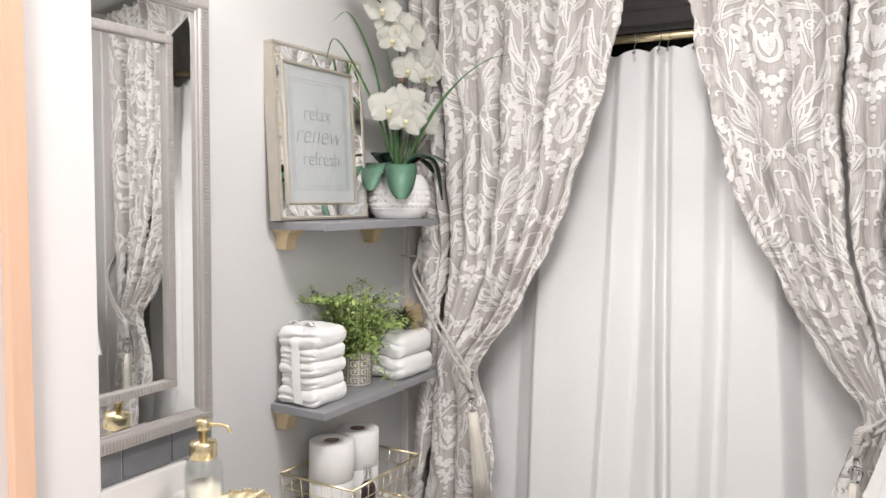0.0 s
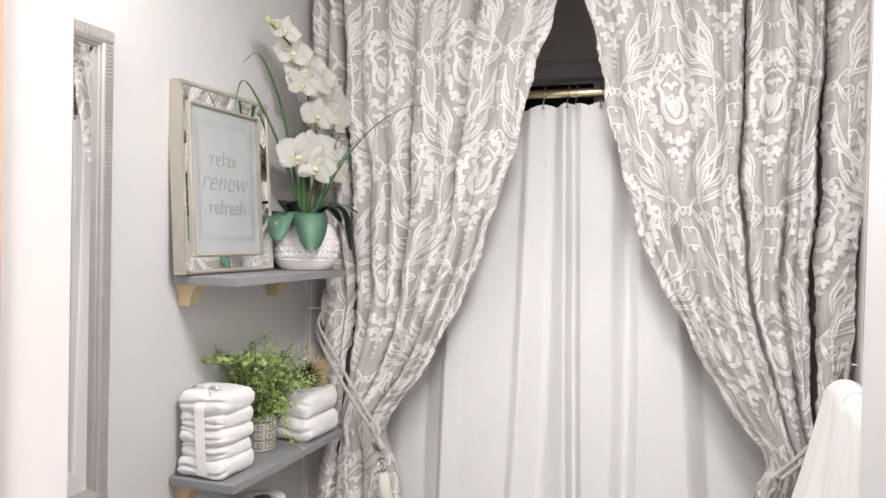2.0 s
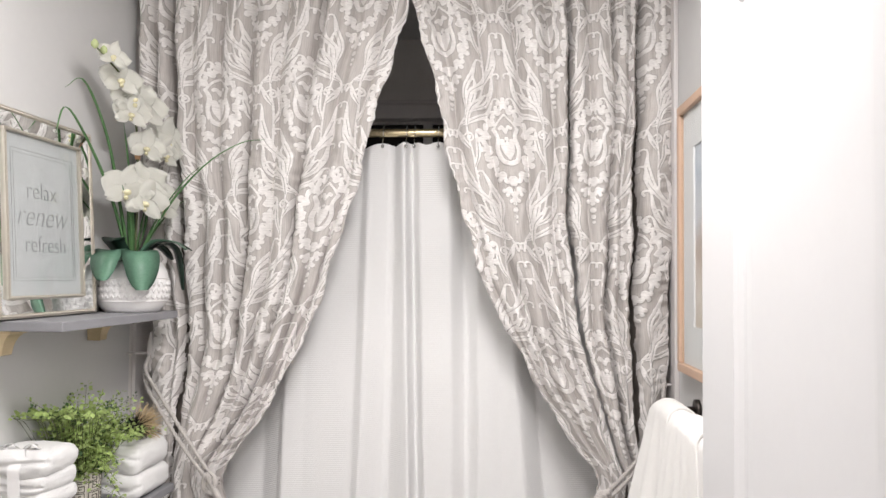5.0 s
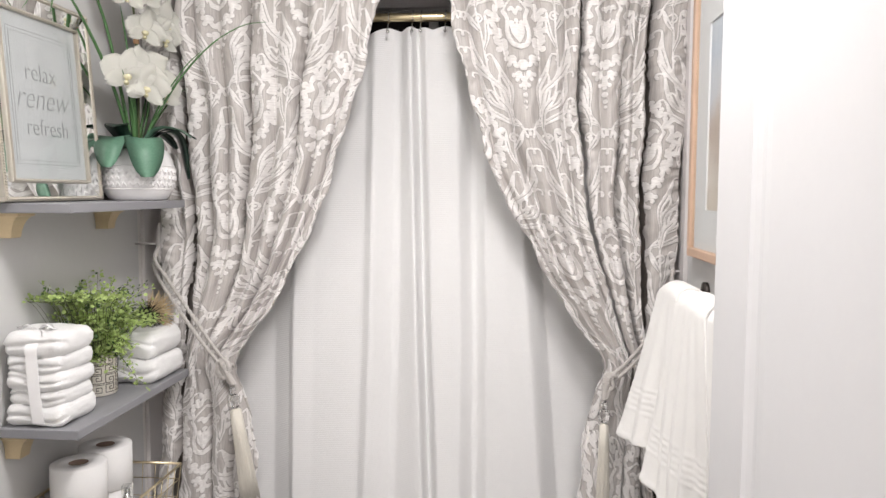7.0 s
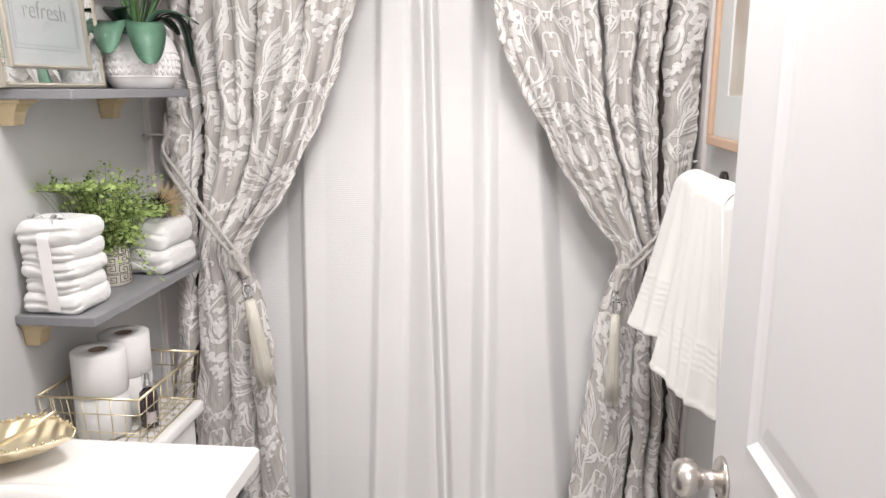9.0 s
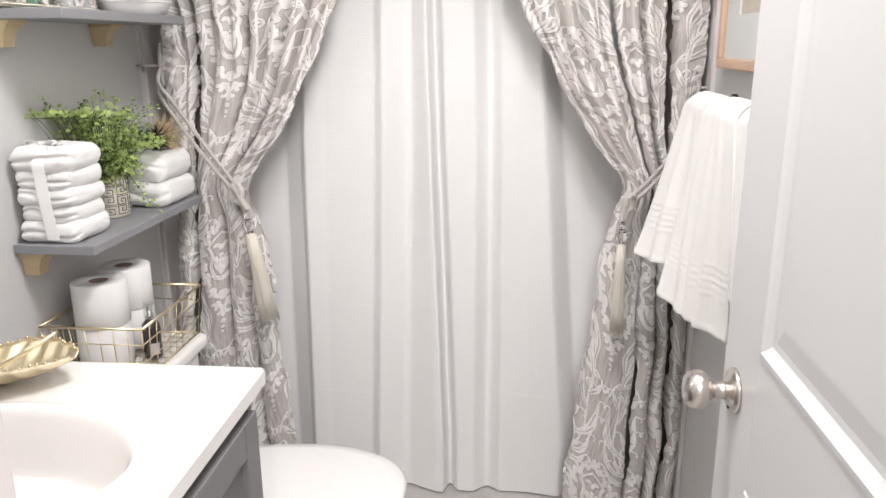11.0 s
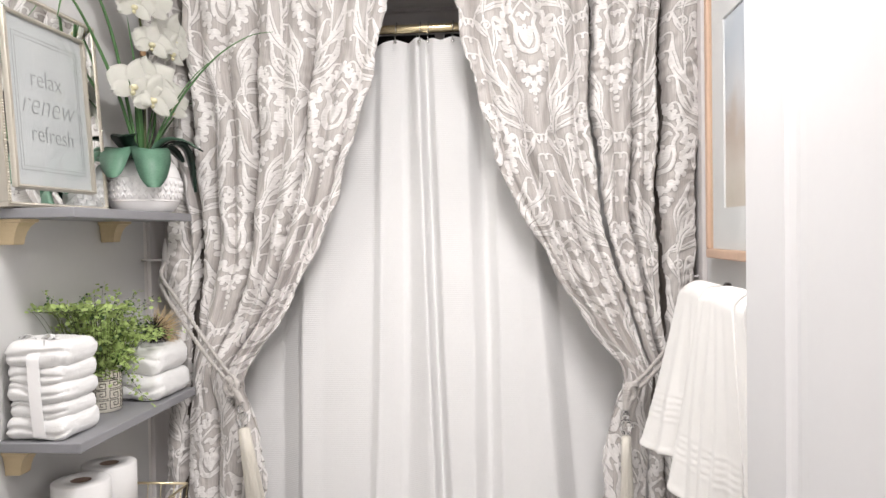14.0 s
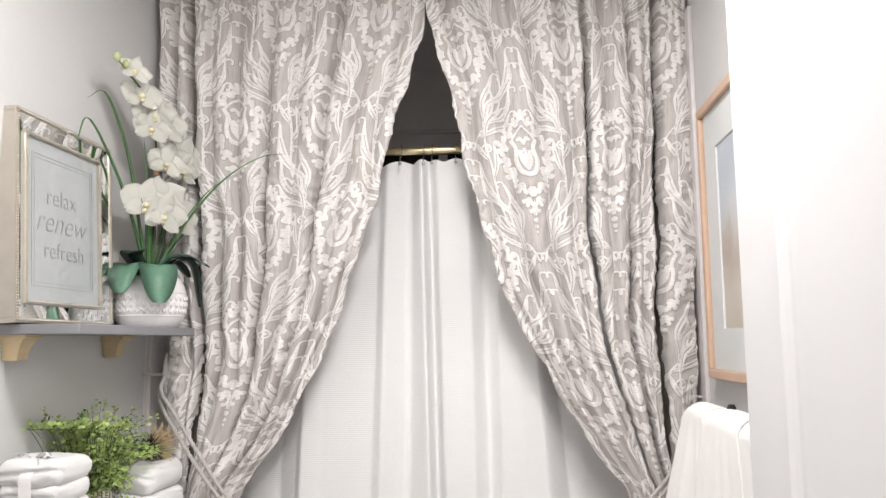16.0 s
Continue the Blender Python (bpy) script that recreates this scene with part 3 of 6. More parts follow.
stem = [(0.008, -0.285), (0.024, -0.248), (0.064, -0.208), (0.090, -0.150), (0.096, -0.085), (0.096, -0.020), (0.104, 0.045), (0.104, 0.100), (0.082, 0.150)]
stroke(stem, lambda t: 0.0034, n=80)
for pts, wd, hk in (([(0.020, -0.256), (0.062, -0.240), (0.098, -0.222), (0.116, -0.190)], 0.0050, -1), ([(0.052, -0.218), (0.092, -0.198), (0.112, -0.165), (0.118, -0.125)], 0.0050, -1), ([(0.036, -0.236), (0.056, -0.196), (0.068, -0.160), (0.068, -0.128)], 0.0046, 1),
                    ([(0.092, -0.130), (0.112, -0.095), (0.124, -0.055), (0.126, -0.015)], 0.0052, -1), ([(0.096, -0.060), (0.082, -0.025), (0.078, 0.010), (0.080, 0.035)], 0.0040, 1), ([(0.098, -0.010), (0.116, 0.015), (0.128, 0.040)], 0.0042, -1),
                    ([(0.104, 0.050), (0.094, 0.095), (0.070, 0.120), (0.052, 0.140)], 0.0050, 1), ([(0.104, 0.085), (0.092, 0.140), (0.060, 0.168), (0.044, 0.200)], 0.0056, 1), ([(0.104, 0.100), (0.106, 0.150), (0.084, 0.192), (0.068, 0.232)], 0.0056, 1),
                    ([(0.090, 0.145), (0.046, 0.180), (0.020, 0.215), (0.016, 0.250)], 0.0050, 1)):
    scroll_leaf(pts, wd, hk)
for cx, cy, r0, tn, st, wy, wd in ((0.046, -0.288, 0.0140, 1.25, 150, -1, 0.0028), (0.100, 0.272, 0.0120, 1.25, 300, 1, 0.0026)):
    volute(cx, cy, r0, tn, st, wy, wd)

# soften the drawn figure a little, so that its edge has a border for the painted shadow
for _ in range(1):
    tile = (tile * 2 + np.roll(tile, 1, 0) + np.roll(tile, -1, 0) + np.roll(tile, 1, 1) + np.roll(tile, -1, 1)) / 6


def weave_at(u, v):
    n, m = tile.shape
    a, b = (u / STEP) % m, (v / STEP) % n
    i, j = np.floor(a).astype(int), np.floor(b).astype(int)
    f, g = a - i, b - j
    i1, j1 = (i + 1) % m, (j + 1) % n
    i, j = i % m, j % n
    return (tile[j, i] * (1 - f) + tile[j, i1] * f) * (1 - g) + (tile[j1, i] * (1 - f) + tile[j1, i1] * f) * g


def ease(z, keys):
    """A smooth line through (height, value) keys."""
    zs = np.array([k[0] for k in keys][::-1])
    vs = np.array([k[1] for k in keys][::-1])
    d = np.gradient(vs, zs)
    i = np.clip(np.searchsorted(zs, z) - 1, 0, len(zs) - 2)
    h = zs[i + 1] - zs[i]
    t = np.clip((z - zs[i]) / h, 0, 1)
    return (vs[i] * (2 * t ** 3 - 3 * t ** 2 + 1) + h * d[i] * (t ** 3 - 2 * t ** 2 + t) + vs[i + 1] * (3 * t ** 2 - 2 * t ** 3) + h * d[i + 1] * (t ** 3 - t ** 2))


def drape(outer, inner, creases, cloth, top, phase, parent, axis, crown):
    """A tied-back drape. outer, inner: its two edges by height; creases: place across (0..1), depth and width of the valleys between its pleats;
    axis, crown: where across and how high one figure of the weave is centred."""
    nv, nu = 1250, 450
    z = np.linspace(top, 0.03, nv)
    u = np.linspace(0, 1, nu)
    Z, U = np.meshgrid(z, u, indexing="ij")
    L, R = ease(Z, outer), ease(Z, inner)
    crowd = ease(Z, [(top, 1.0), (2.15, 0.98), (1.85, 0.88), (1.5, 0.74), (1.2, 0.66), (1.0, 0.68), (0.7, 0.74), (0.3, 0.82), (0.0, 0.84)])
    sway = 0.010 * np.sin(Z * 4.3 + phase) + 0.006 * np.sin(Z * 9.1 + 2 * phase + U * 5)
    W = np.clip(U + sway * np.sin(np.pi * U), 0, 1)
    X0 = L + (R - L) * W ** crowd
    grow = ease(Z, [(top, 0.80), (2.33, 0.95), (2.15, 1.05), (1.75, 1.05), (1.35, 1.1), (1.12, 0.85), (1.02, 0.55), (0.85, 0.70), (0.40, 0.85), (0.0, 0.9)])
    full = (R - L) / (R[0] - L[0])
    loose = np.clip((Z - 1.0) / 0.35, 0, 1)
    main = np.array([0.0, *[q[0] for q in creases if q[1] > 0.035 or q[0] in (0.43, 0.69)], 1.0])
    c = np.array([0.0, *[q[0] for q in creases], 1.0])
    k = np.clip(np.searchsorted(c, W, side="right") - 1, 0, len(c) - 2)
    t = (W - c[k]) / (c[k + 1] - c[k])
    bulge = np.sin(np.pi * t) ** 0.75 * np.clip((c[k + 1] - c[k]) / 0.12, 0.5, 1.3)
    km = np.clip(np.searchsorted(main, W, side="right") - 1, 0, len(main) - 2)
    tm = (W - main[km]) / (main[km + 1] - main[km])
    round_ = np.sin(np.pi * np.clip(tm, 0, 1)) ** 0.6
    Y = 2.140 - 0.019 * grow * bulge * loose - 0.040 * grow * round_ * (1 - loose)
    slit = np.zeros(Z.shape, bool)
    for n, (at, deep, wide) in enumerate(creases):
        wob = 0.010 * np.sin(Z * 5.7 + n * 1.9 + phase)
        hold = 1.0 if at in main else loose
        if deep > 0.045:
            # a deep fold cut open at its bottom to read as shade; its lips close and open on the way down
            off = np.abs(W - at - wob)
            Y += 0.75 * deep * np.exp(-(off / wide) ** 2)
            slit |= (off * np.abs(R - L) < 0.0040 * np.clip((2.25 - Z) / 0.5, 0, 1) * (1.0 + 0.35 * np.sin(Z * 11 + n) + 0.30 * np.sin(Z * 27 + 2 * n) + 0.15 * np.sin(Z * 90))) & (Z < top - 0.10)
        else:
            Y += hold * deep * grow * np.exp(-(np.abs(W - at - wob) / wide) ** 1.6) * (0.75 + 0.25 * np.sin(Z * 3.1 + n * 2.3))
    gather = np.exp(-(top - Z) / 0.20)
    Y -= 0.008 * gather * np.sin(2 * np.pi * 13 * U + 1.5 * np.sin(U * 23 + phase)) + 0.0035 * gather * np.sin(2 * np.pi * 39 * U)
    waist = np.exp(-((Z - 1.02) / 0.10) ** 2)
    Y -= waist * (0.026 * np.sin(np.pi * U) + 0.003 * np.sin(2 * np.pi * 9 * U + phase))
    # slack ripples that run down towards the tie
    pull = np.clip((2.2 - Z) / 0.9, 0, 1) * np.clip((Z - 0.95) / 0.2, 0, 1)
    Y += pull * 0.0065 * np.sin(2 * np.pi * (5.5 * U ** 1.5 + 0.35 * np.sin(2.1 * Z + phase)))
    Y += np.abs(full) * (0.004 * np.sin(7 * U + 5 * Z + phase) + 0.0026 * np.sin(31 * U + 23 * Z) + 0.0020 * np.sin(57 * U - 41 * Z + phase) + 0.0012 * np.sin(120 * U + 70 * Z)) + 0.0018 * np.sin(60 * X0 + 35 * Z)
    hem = np.exp(-((1 - U) / 0.025) ** 2)
    Y -= 0.014 * hem * np.clip((top - Z) * 3, 0, 1)
    X = L + (R - L) * W ** crowd
    X += 0.004 * np.sin(Z * 18 + 6 * U + phase) * np.clip((top - Z) * 2, 0, 1) + 0.0035 * np.sin(Z * 41 + 9 * U) * hem
    zz = Z + 0.006 * np.exp(-(top - Z) / 0.02) * np.sin(2 * np.pi * 17 * U + phase)
    step = np.hypot(np.diff(X, axis=0), np.diff(Z, axis=0))
    V = np.vstack([np.zeros((1, nu)), np.cumsum(step, axis=0)])
    # the cloth on show in each pleat keeps its true width; the rest is tucked into the valleys
    mid = (main[km] + main[km + 1]) / 2
    S = mid * cloth + np.abs(X0 - (L + (R - L) * mid ** crowd)) * np.sign(U - mid) * (cloth / abs(R[0, 0] - L[0, 0]))
    row = np.argmin(np.abs(z - crown))
    V0 = V[row, int(axis * nu)]
    weave = weave_at(S - axis * cloth + 0.004 * np.sin(V * 6.5 + phase), TH * 0.5 - (V - V0) + 0.006 * np.sin(S * 8 + phase))
    # the woven ground draws up into short puckers, most of all along the fold edges
    near = np.min(np.abs(W[..., None] - main), axis=-1)
    lip = np.exp(-(near / 0.035) ** 2)
    Y += (0.0006 + 0.0020 * lip) * np.sin(Z * 150 + 4 * np.sin(Z * 23 + phase) + 30 * W) * np.sin(W * 60 + 7 * Z)
    X = X + 0.0016 * lip * np.sin(Z * 122 + 3 * np.sin(Z * 31) + phase) * np.clip((top - Z) * 4, 0, 1)
    Y -= 0.0015 * weave
    # an added lining sheet behind the folds, coloured dark to give the slits their shade
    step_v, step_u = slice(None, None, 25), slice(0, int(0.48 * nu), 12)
    grid_mesh("lining", (L + (R - L) * (0.02 + 0.93 * W))[step_v, step_u], np.full(Z.shape, 2.232)[step_v, step_u] + 0.008 * np.sin(U * 40)[step_v, step_u], Z[step_v, step_u], M_SLITSHADE, parent, "dark lining sheet added to shade the fold slits")
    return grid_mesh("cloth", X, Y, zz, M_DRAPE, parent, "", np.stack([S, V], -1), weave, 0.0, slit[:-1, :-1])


def rope(points, parent, name="cord", turns=52, r=0.0036):
    """Two twisted strands along a line."""
    base = curve(points, 150)
    bm = bmesh.new()
    for s in range(2):
        pts = []
        for i, p in enumerate(base):
            d = (base[min(i + 1, 150)] - base[max(i - 1, 0)]).normalized()
            a = d.cross(Vector((0.2, 0.9, 0.3))).normalized()
            b = d.cross(a)
            w = 2 * math.pi * turns * i / 150 * 0.62 + s * math.pi
            pts.append(p + (a * math.cos(w) + b * math.sin(w)) * r * 0.75)
        tube(pts, r, 6, bm)
    return part(name, bm, M_ROPE, parent, "twisted silver-grey cord", True)


def tassel(top, bottom, parent, slim=1.0):
    top, bottom = Vector(top), Vector(bottom)
    d = bottom - top
    ln = d.length
    m = d.to_track_quat("Z", "Y").to_matrix().to_4x4()
    t = part("tassel", lathe([(0.009, 0.0), (0.0145, 0.004), (0.0155, 0.012), (0.0145, 0.022), (0.0140, 0.05), (0.0155, 0.10), (0.0175, ln * 0.75), (0.0195, ln * 0.95), (0.018, ln * 0.97)], top, 40, tilt=m, sx=slim, sy=slim), M_TASSEL, parent, "ivory thread tassel skirt", True)
    rng = random.Random(3)
    bm = bmesh.new()
    for k in range(110):
        a = 2 * math.pi * k / 110 + rng.uniform(-0.02, 0.02)
        sway, loose = rng.uniform(-0.10, 0.10), rng.uniform(-0.0016, 0.0024)
        pts = []
        for s in (0.02, 0.25, 0.5, 0.75, 1.0 + rng.uniform(-0.035, 0.03)):
            r = slim * (0.0145 + 0.0085 * s + loose * s)
            pts.append(top + m @ Vector((r * math.cos(a + sway * s), r * math.sin(a + sway * s), s * ln)))
        tube(pts, 0.00095, 4, bm)
    part("fringe", bm, M_TASSEL, t, "", True)
    part("bead", lathe([(0.002, -0.060), (0.006, -0.056), (0.009, -0.048), (0.006, -0.040), (0.012, -0.036), (0.0165, -0.024), (0.013, -0.010), (0.008, -0.002)], top, 8, tilt=m), M_CRYSTAL, t, "clear faceted crystal bead")
    return t


def drapes():
    rod = thing("curtain_rod", (-0.05, 2.195, 2.392), "slim gold curtain rod close to the ceiling", "curtain rod")
    part("rod", tube([(XW + 0.006, 2.195, 2.392), (XE - 0.006, 2.195, 2.392)], 0.0105, 20), M_GOLD, rod, "", True)
    for x, s in ((XW, 1), (XE, -1)):
        part("end_flange", tube([(x + s * 0.001, 2.195, 2.392), (x + s * 0.018, 2.195, 2.392)], 0.021, 24), M_GOLD, rod, "", True)
    left = thing("drape", (-0.6, 2.14, 0.03), "greige damask drape with silver scrolls, tied back by cord", "curtain", "damask drapes")
    drape([(2.42, -0.785), (2.0, -0.770), (1.7, -0.745), (1.39, -0.722), (1.18, -0.716), (1.02, -0.712), (0.8, -0.735), (0.4, -0.765), (0.0, -0.775)],
          [(2.42, -0.012), (2.32, -0.016), (2.20, -0.045), (2.06, -0.086), (1.685, -0.188), (1.45, -0.268), (1.296, -0.335), (1.15, -0.42), (1.02, -0.507), (0.93, -0.484), (0.82, -0.464), (0.60, -0.452), (0.30, -0.425), (0.0, -0.40)],
          ((0.05, 0.034, 0.012), (0.115, 0.084, 0.012), (0.20, 0.026, 0.016), (0.31, 0.018, 0.018), (0.43, 0.028, 0.013), (0.56, 0.016, 0.020), (0.69, 0.026, 0.013), (0.82, 0.016, 0.020), (0.93, 0.020, 0.012)), 0.80, 2.42, 0.7, left, 0.845, 1.73)
    rope([(-0.728, 2.132, 1.330), (-0.712, 2.078, 1.295), (-0.668, 2.060, 1.243), (-0.575, 2.055, 1.110), (-0.520, 2.062, 1.030), (-0.505, 2.085, 1.01)], left)
    rope([(-0.732, 2.138, 1.322), (-0.718, 2.084, 1.280), (-0.680, 2.064, 1.220), (-0.590, 2.056, 1.095), (-0.528, 2.060, 1.018), (-0.508, 2.09, 1.0)], left)
    rope([(-0.520, 2.055, 1.035), (-0.502, 2.048, 1.015), (-0.514, 2.050, 0.985), (-0.535, 2.055, 1.0), (-0.525, 2.046, 1.03), (-0.504, 2.046, 0.995), (-0.490, 2.050, 0.966)], left, "knot", 30, 0.005)
    rope([(-0.535, 2.056, 1.02), (-0.512, 2.050, 0.990), (-0.492, 2.050, 0.964)], left, "knot", 12)
    tassel((-0.486, 2.047, 0.902), (-0.446, 2.040, 0.662), left)
    right = thing("drape", (0.55, 2.14, 0.03), "greige damask drape with silver scrolls, tied back beside a towel", "curtain", "damask drapes")
    drape([(2.42, 0.694), (2.04, 0.693), (1.7, 0.688), (1.374, 0.676), (1.2, 0.668), (1.02, 0.664), (0.8, 0.682), (0.39, 0.695), (0.0, 0.69)],
          [(2.42, -0.010), (2.32, -0.008), (2.22, 0.018), (2.10, 0.050), (1.90, 0.094), (1.677, 0.149), (1.45, 0.235), (1.291, 0.324), (1.15, 0.41), (1.01, 0.490), (0.93, 0.466), (0.82, 0.446), (0.60, 0.424), (0.33, 0.390), (0.0, 0.36)],
          ((0.115, 0.078, 0.014), (0.165, 0.018, 0.012), (0.225, 0.044, 0.011), (0.32, 0.014, 0.016), (0.405, 0.064, 0.010), (0.49, 0.026, 0.014), (0.62, 0.014, 0.02), (0.78, 0.014, 0.02), (0.93, 0.016, 0.014)), 0.73, 2.42, 2.3, right, 0.70, 1.91)
    rope([(0.668, 2.135, 1.28), (0.645, 2.075, 1.19), (0.598, 2.058, 1.115), (0.540, 2.056, 1.045), (0.500, 2.065, 1.005), (0.488, 2.09, 0.99)], right)
    rope([(0.670, 2.14, 1.27), (0.648, 2.080, 1.175), (0.605, 2.060, 1.100), (0.548, 2.056, 1.032), (0.506, 2.062, 0.992), (0.490, 2.09, 0.975)], right)
    rope([(0.515, 2.052, 1.015), (0.490, 2.048, 1.010), (0.488, 2.050, 0.975), (0.508, 2.052, 0.985), (0.498, 2.046, 1.01), (0.488, 2.048, 0.975), (0.487, 2.050, 0.952)], right, "knot", 30, 0.005)
    rope([(0.505, 2.056, 1.00), (0.498, 2.050, 0.975), (0.490, 2.050, 0.952)], right, "knot", 12)
    tassel((0.487, 2.046, 0.890), (0.487, 2.044, 0.650), right, 0.72)
    for x, s, z, reach in ((XW, 1, 1.335, 0.070), (XE, -1, 1.275, 0.032)):
        h = thing("tieback_hook", (x, 2.14, z), "white upright pointed tieback hook on the wall", "hook", "tieback hooks")
        part("hook_arm", tube([(x, 2.145, z), (x + s * (reach - 0.004), 2.145, z)], 0.003, 10), M_TRIM, h, "", True)
        k = 0.9 if s > 0 else 0.4
        part("finial", lathe([(0.003, -0.060 * k), (0.007, -0.035 * k), (0.010, 0.0), (0.008, 0.035 * k), (0.003, 0.062 * k), (0.001, 0.066 * k)], (x + s * reach, 2.145, z), 14), M_TRIM, h, "", True)


drapes()


def shower_curtain():
    t = thing("shower_curtain", (0, 2.27, 0.13), "white ribbed cotton shower curtain with soft upright folds", "shower curtain")
    # fold lines: place across at the heights 1.9, 1.1 and 0.2, and depth there
    folds = ((-0.80, -0.80, -0.80, 0.020), (-0.60, -0.62, -0.63, 0.030), (-0.52, -0.54, -0.56, 0.020), (-0.425, -0.455, -0.472, 0.034), (-0.372, -0.402, -0.419, 0.004), (-0.360, -0.390, -0.407, -0.014), (-0.30, -0.33, -0.35, -0.006),
             (-0.165, -0.185, -0.218, -0.008), (-0.144, -0.160, -0.194, -0.028), (-0.128, -0.146, -0.176, -0.020), (-0.090, -0.100, -0.124, 0.014), (-0.072, -0.080, -0.104, 0.014), (-0.050, -0.034, -0.020, -0.026),
             (-0.036, -0.019, 0.008, -0.032), (-0.029, -0.012, 0.015, 0.022), (-0.017, 0.001, 0.030, 0.018), (-0.001, 0.017, 0.046, -0.018), (0.040, 0.060, 0.070, -0.020), (0.090, 0.105, 0.100, -0.020),
             (0.124, 0.139, 0.136, 0.016), (0.138, 0.150, 0.150, 0.016), (0.164, 0.178, 0.181, -0.012), (0.205, 0.240, 0.275, -0.012), (0.240, 0.296, 0.366, -0.024), (0.250, 0.308, 0.378, -0.016), (0.285, 0.350, 0.420, 0.026), (0.33, 0.40, 0.45, 0.026), (0.45, 0.52, 0.56, 0.040), (0.70, 0.70, 0.70, 0.02))
    nv, nu = 300, 720
    z = np.linspace(1.945, 0.006, nv)
    x = np.linspace(-0.785, 0.688, nu)
    Z, X = np.meshgrid(z, x, indexing="ij")
    depth = [f[3] for f in folds]
    F = np.zeros_like(X)
    for r in range(nv):
        at = [np.interp(z[r], (0.2, 1.1, 1.9), (f[2], f[1], f[0])) for f in folds]
        F[r] = np.interp(x, at, depth)
    ker = np.array([1, 2, 3, 3, 3, 2, 1]) / 15.0
    for _ in range(2):
        P = np.pad(F, ((0, 0), (3, 3)), mode="edge")
        F = sum(ker[i] * P[:, i:i + nu] for i in range(7))
    Y = 2.285 + F * (0.72 + 0.28 * np.clip((1.945 - Z) / 0.3, 0, 1)) + 0.004 * np.sin(X * 9 + Z * 2.1) + 0.0015 * np.sin(X * 33 - Z * 7) - 0.0008 * np.exp(-((Z - 0.335 - 0.004 * np.sin(9 * X)) / 0.006) ** 2)
    hooks = np.array([-0.70, -0.58, -0.46, -0.34, -0.22, -0.104, -0.036, -0.012, 0.057, 0.19, 0.31, 0.43, 0.55, 0.66])
    near = np.min(np.abs(X[..., None] - hooks), axis=-1)
    Z = Z - 0.018 * np.clip(near / 0.05, 0, 1) ** 1.5 * np.exp(-(1.945 - Z) / 0.05)
    grid_mesh("cloth", X, Y, Z, M_SHOWER, t)
    rod = thing("shower_rod", (0, 2.285, 1.974), "brushed gold shower rod across the alcove", "shower rod")
    part("rod", tube([(XW + 0.006, 2.285, 1.974), (XE - 0.006, 2.285, 1.974)], 0.0125, 24), M_GOLD, rod, "", True)
    for xx, s in ((XW, 1), (XE, -1)):
        part("end_flange", tube([(xx + s * 0.001, 2.285, 1.974), (xx + s * 0.02, 2.285, 1.974)], 0.03, 24), M_GOLD, rod, "", True)
    for hx in hooks:
        h = thing("curtain_ring", (float(hx), 2.285, 1.974), "chrome roller hook holding the shower curtain", "curtain hook", "shower curtain hooks")
        ring = []
        for k in range(17):
            a = radians(-60 + 250 * k / 16)
            ring.append((hx, 2.285 - 0.017 * math.cos(a), 1.976 + 0.017 * math.sin(a)))
        ring = [(hx, 2.254, 1.930), (hx, 2.258, 1.948)] + ring
        part("wire", tube(ring, 0.0016, 6), M_CHROME, h, "", True)
        part("ball", lathe([(0.001, -0.005), (0.004, -0.0035), (0.005, 0.0), (0.004, 0.0035), (0.001, 0.005)], (hx, 2.252, 1.929), 10), M_CHROME, h, "", True)


shower_curtain()


# ---- the grey shelves and what stands on them ----
def shelf(z, label):
    s_ = thing("wall_shelf", (XW, 1.82, z), label, "shelf", "grey wall shelves")
    part("board", slab((XW + 0.001, 1.545, z - 0.020), (-0.626, 2.080, z), 0.0025), M_SHELF, s_)
    for y in (1.552, 1.925):
        bm = bmesh.new()
        rings = []
        for s, dz in ((0.056, 0.0), (0.056, -0.006), (0.050, -0.008), (0.043, -0.015), (0.0375, -0.025), (0.034, -0.036), (0.032, -0.049), (0.030, -0.051)):
            x0, y0 = XW + 0.002, y + (0.062 - s) / 2
            rings.append([bm.verts.new((px, py, z - 0.0205 + dz)) for px, py in ((x0, y0), (x0 + s, y0), (x0 + s, y0 + s), (x0, y0 + s))])
        for a, b in zip(rings, rings[1:]):
            for k in range(4):
                bm.faces.new((a[k], b[k], b[(k + 1) % 4], a[(k + 1) % 4]))
        bm.faces.new(rings[0])
        bm.faces.new(rings[-1][::-1])
        part("bracket", bm, M_BRACKET, s_, "dull gold flared wooden bracket")


shelf(1.458, "grey painted wooden wall shelf holding picture and orchid")
shelf(1.000, "grey painted wooden wall shelf holding towels and fern")


def text_mesh(body, size, m, mat, parent, shear=0.0):
    cu = bpy.data.curves.new("words", "FONT")
    cu.body, cu.size, cu.align_x, cu.extrude, cu.shear, cu.offset = body, size, "CENTER", 0.0003, shear, -0.0009 - shear * 0.0015
    tmp = bpy.data.objects.new("words", cu)
    scene.collection.objects.link(tmp)
    bpy.context.view_layer.update()
    me = bpy.data.meshes.new_from_object(tmp.evaluated_get(bpy.context.evaluated_depsgraph_get()))
    bpy.data.objects.remove(tmp)
    me.materials.clear()
    me.materials.append(mat)
    ob = new("lettering", me)
    ob.matrix_world = m
    ob.parent = parent
    ob.matrix_parent_inverse = parent.matrix_world.inverted()
    return ob


def beads(bm, a, b, r, pitch):
    a, b = Vector(a), Vector(b)
    n = max(1, int((b - a).length / pitch))
    for k in range(n + 1):
        m = Matrix.Translation(a.lerp(b, k / n))
        bmesh.ops.create_icosphere(bm, subdivisions=1, radius=r, matrix=m)


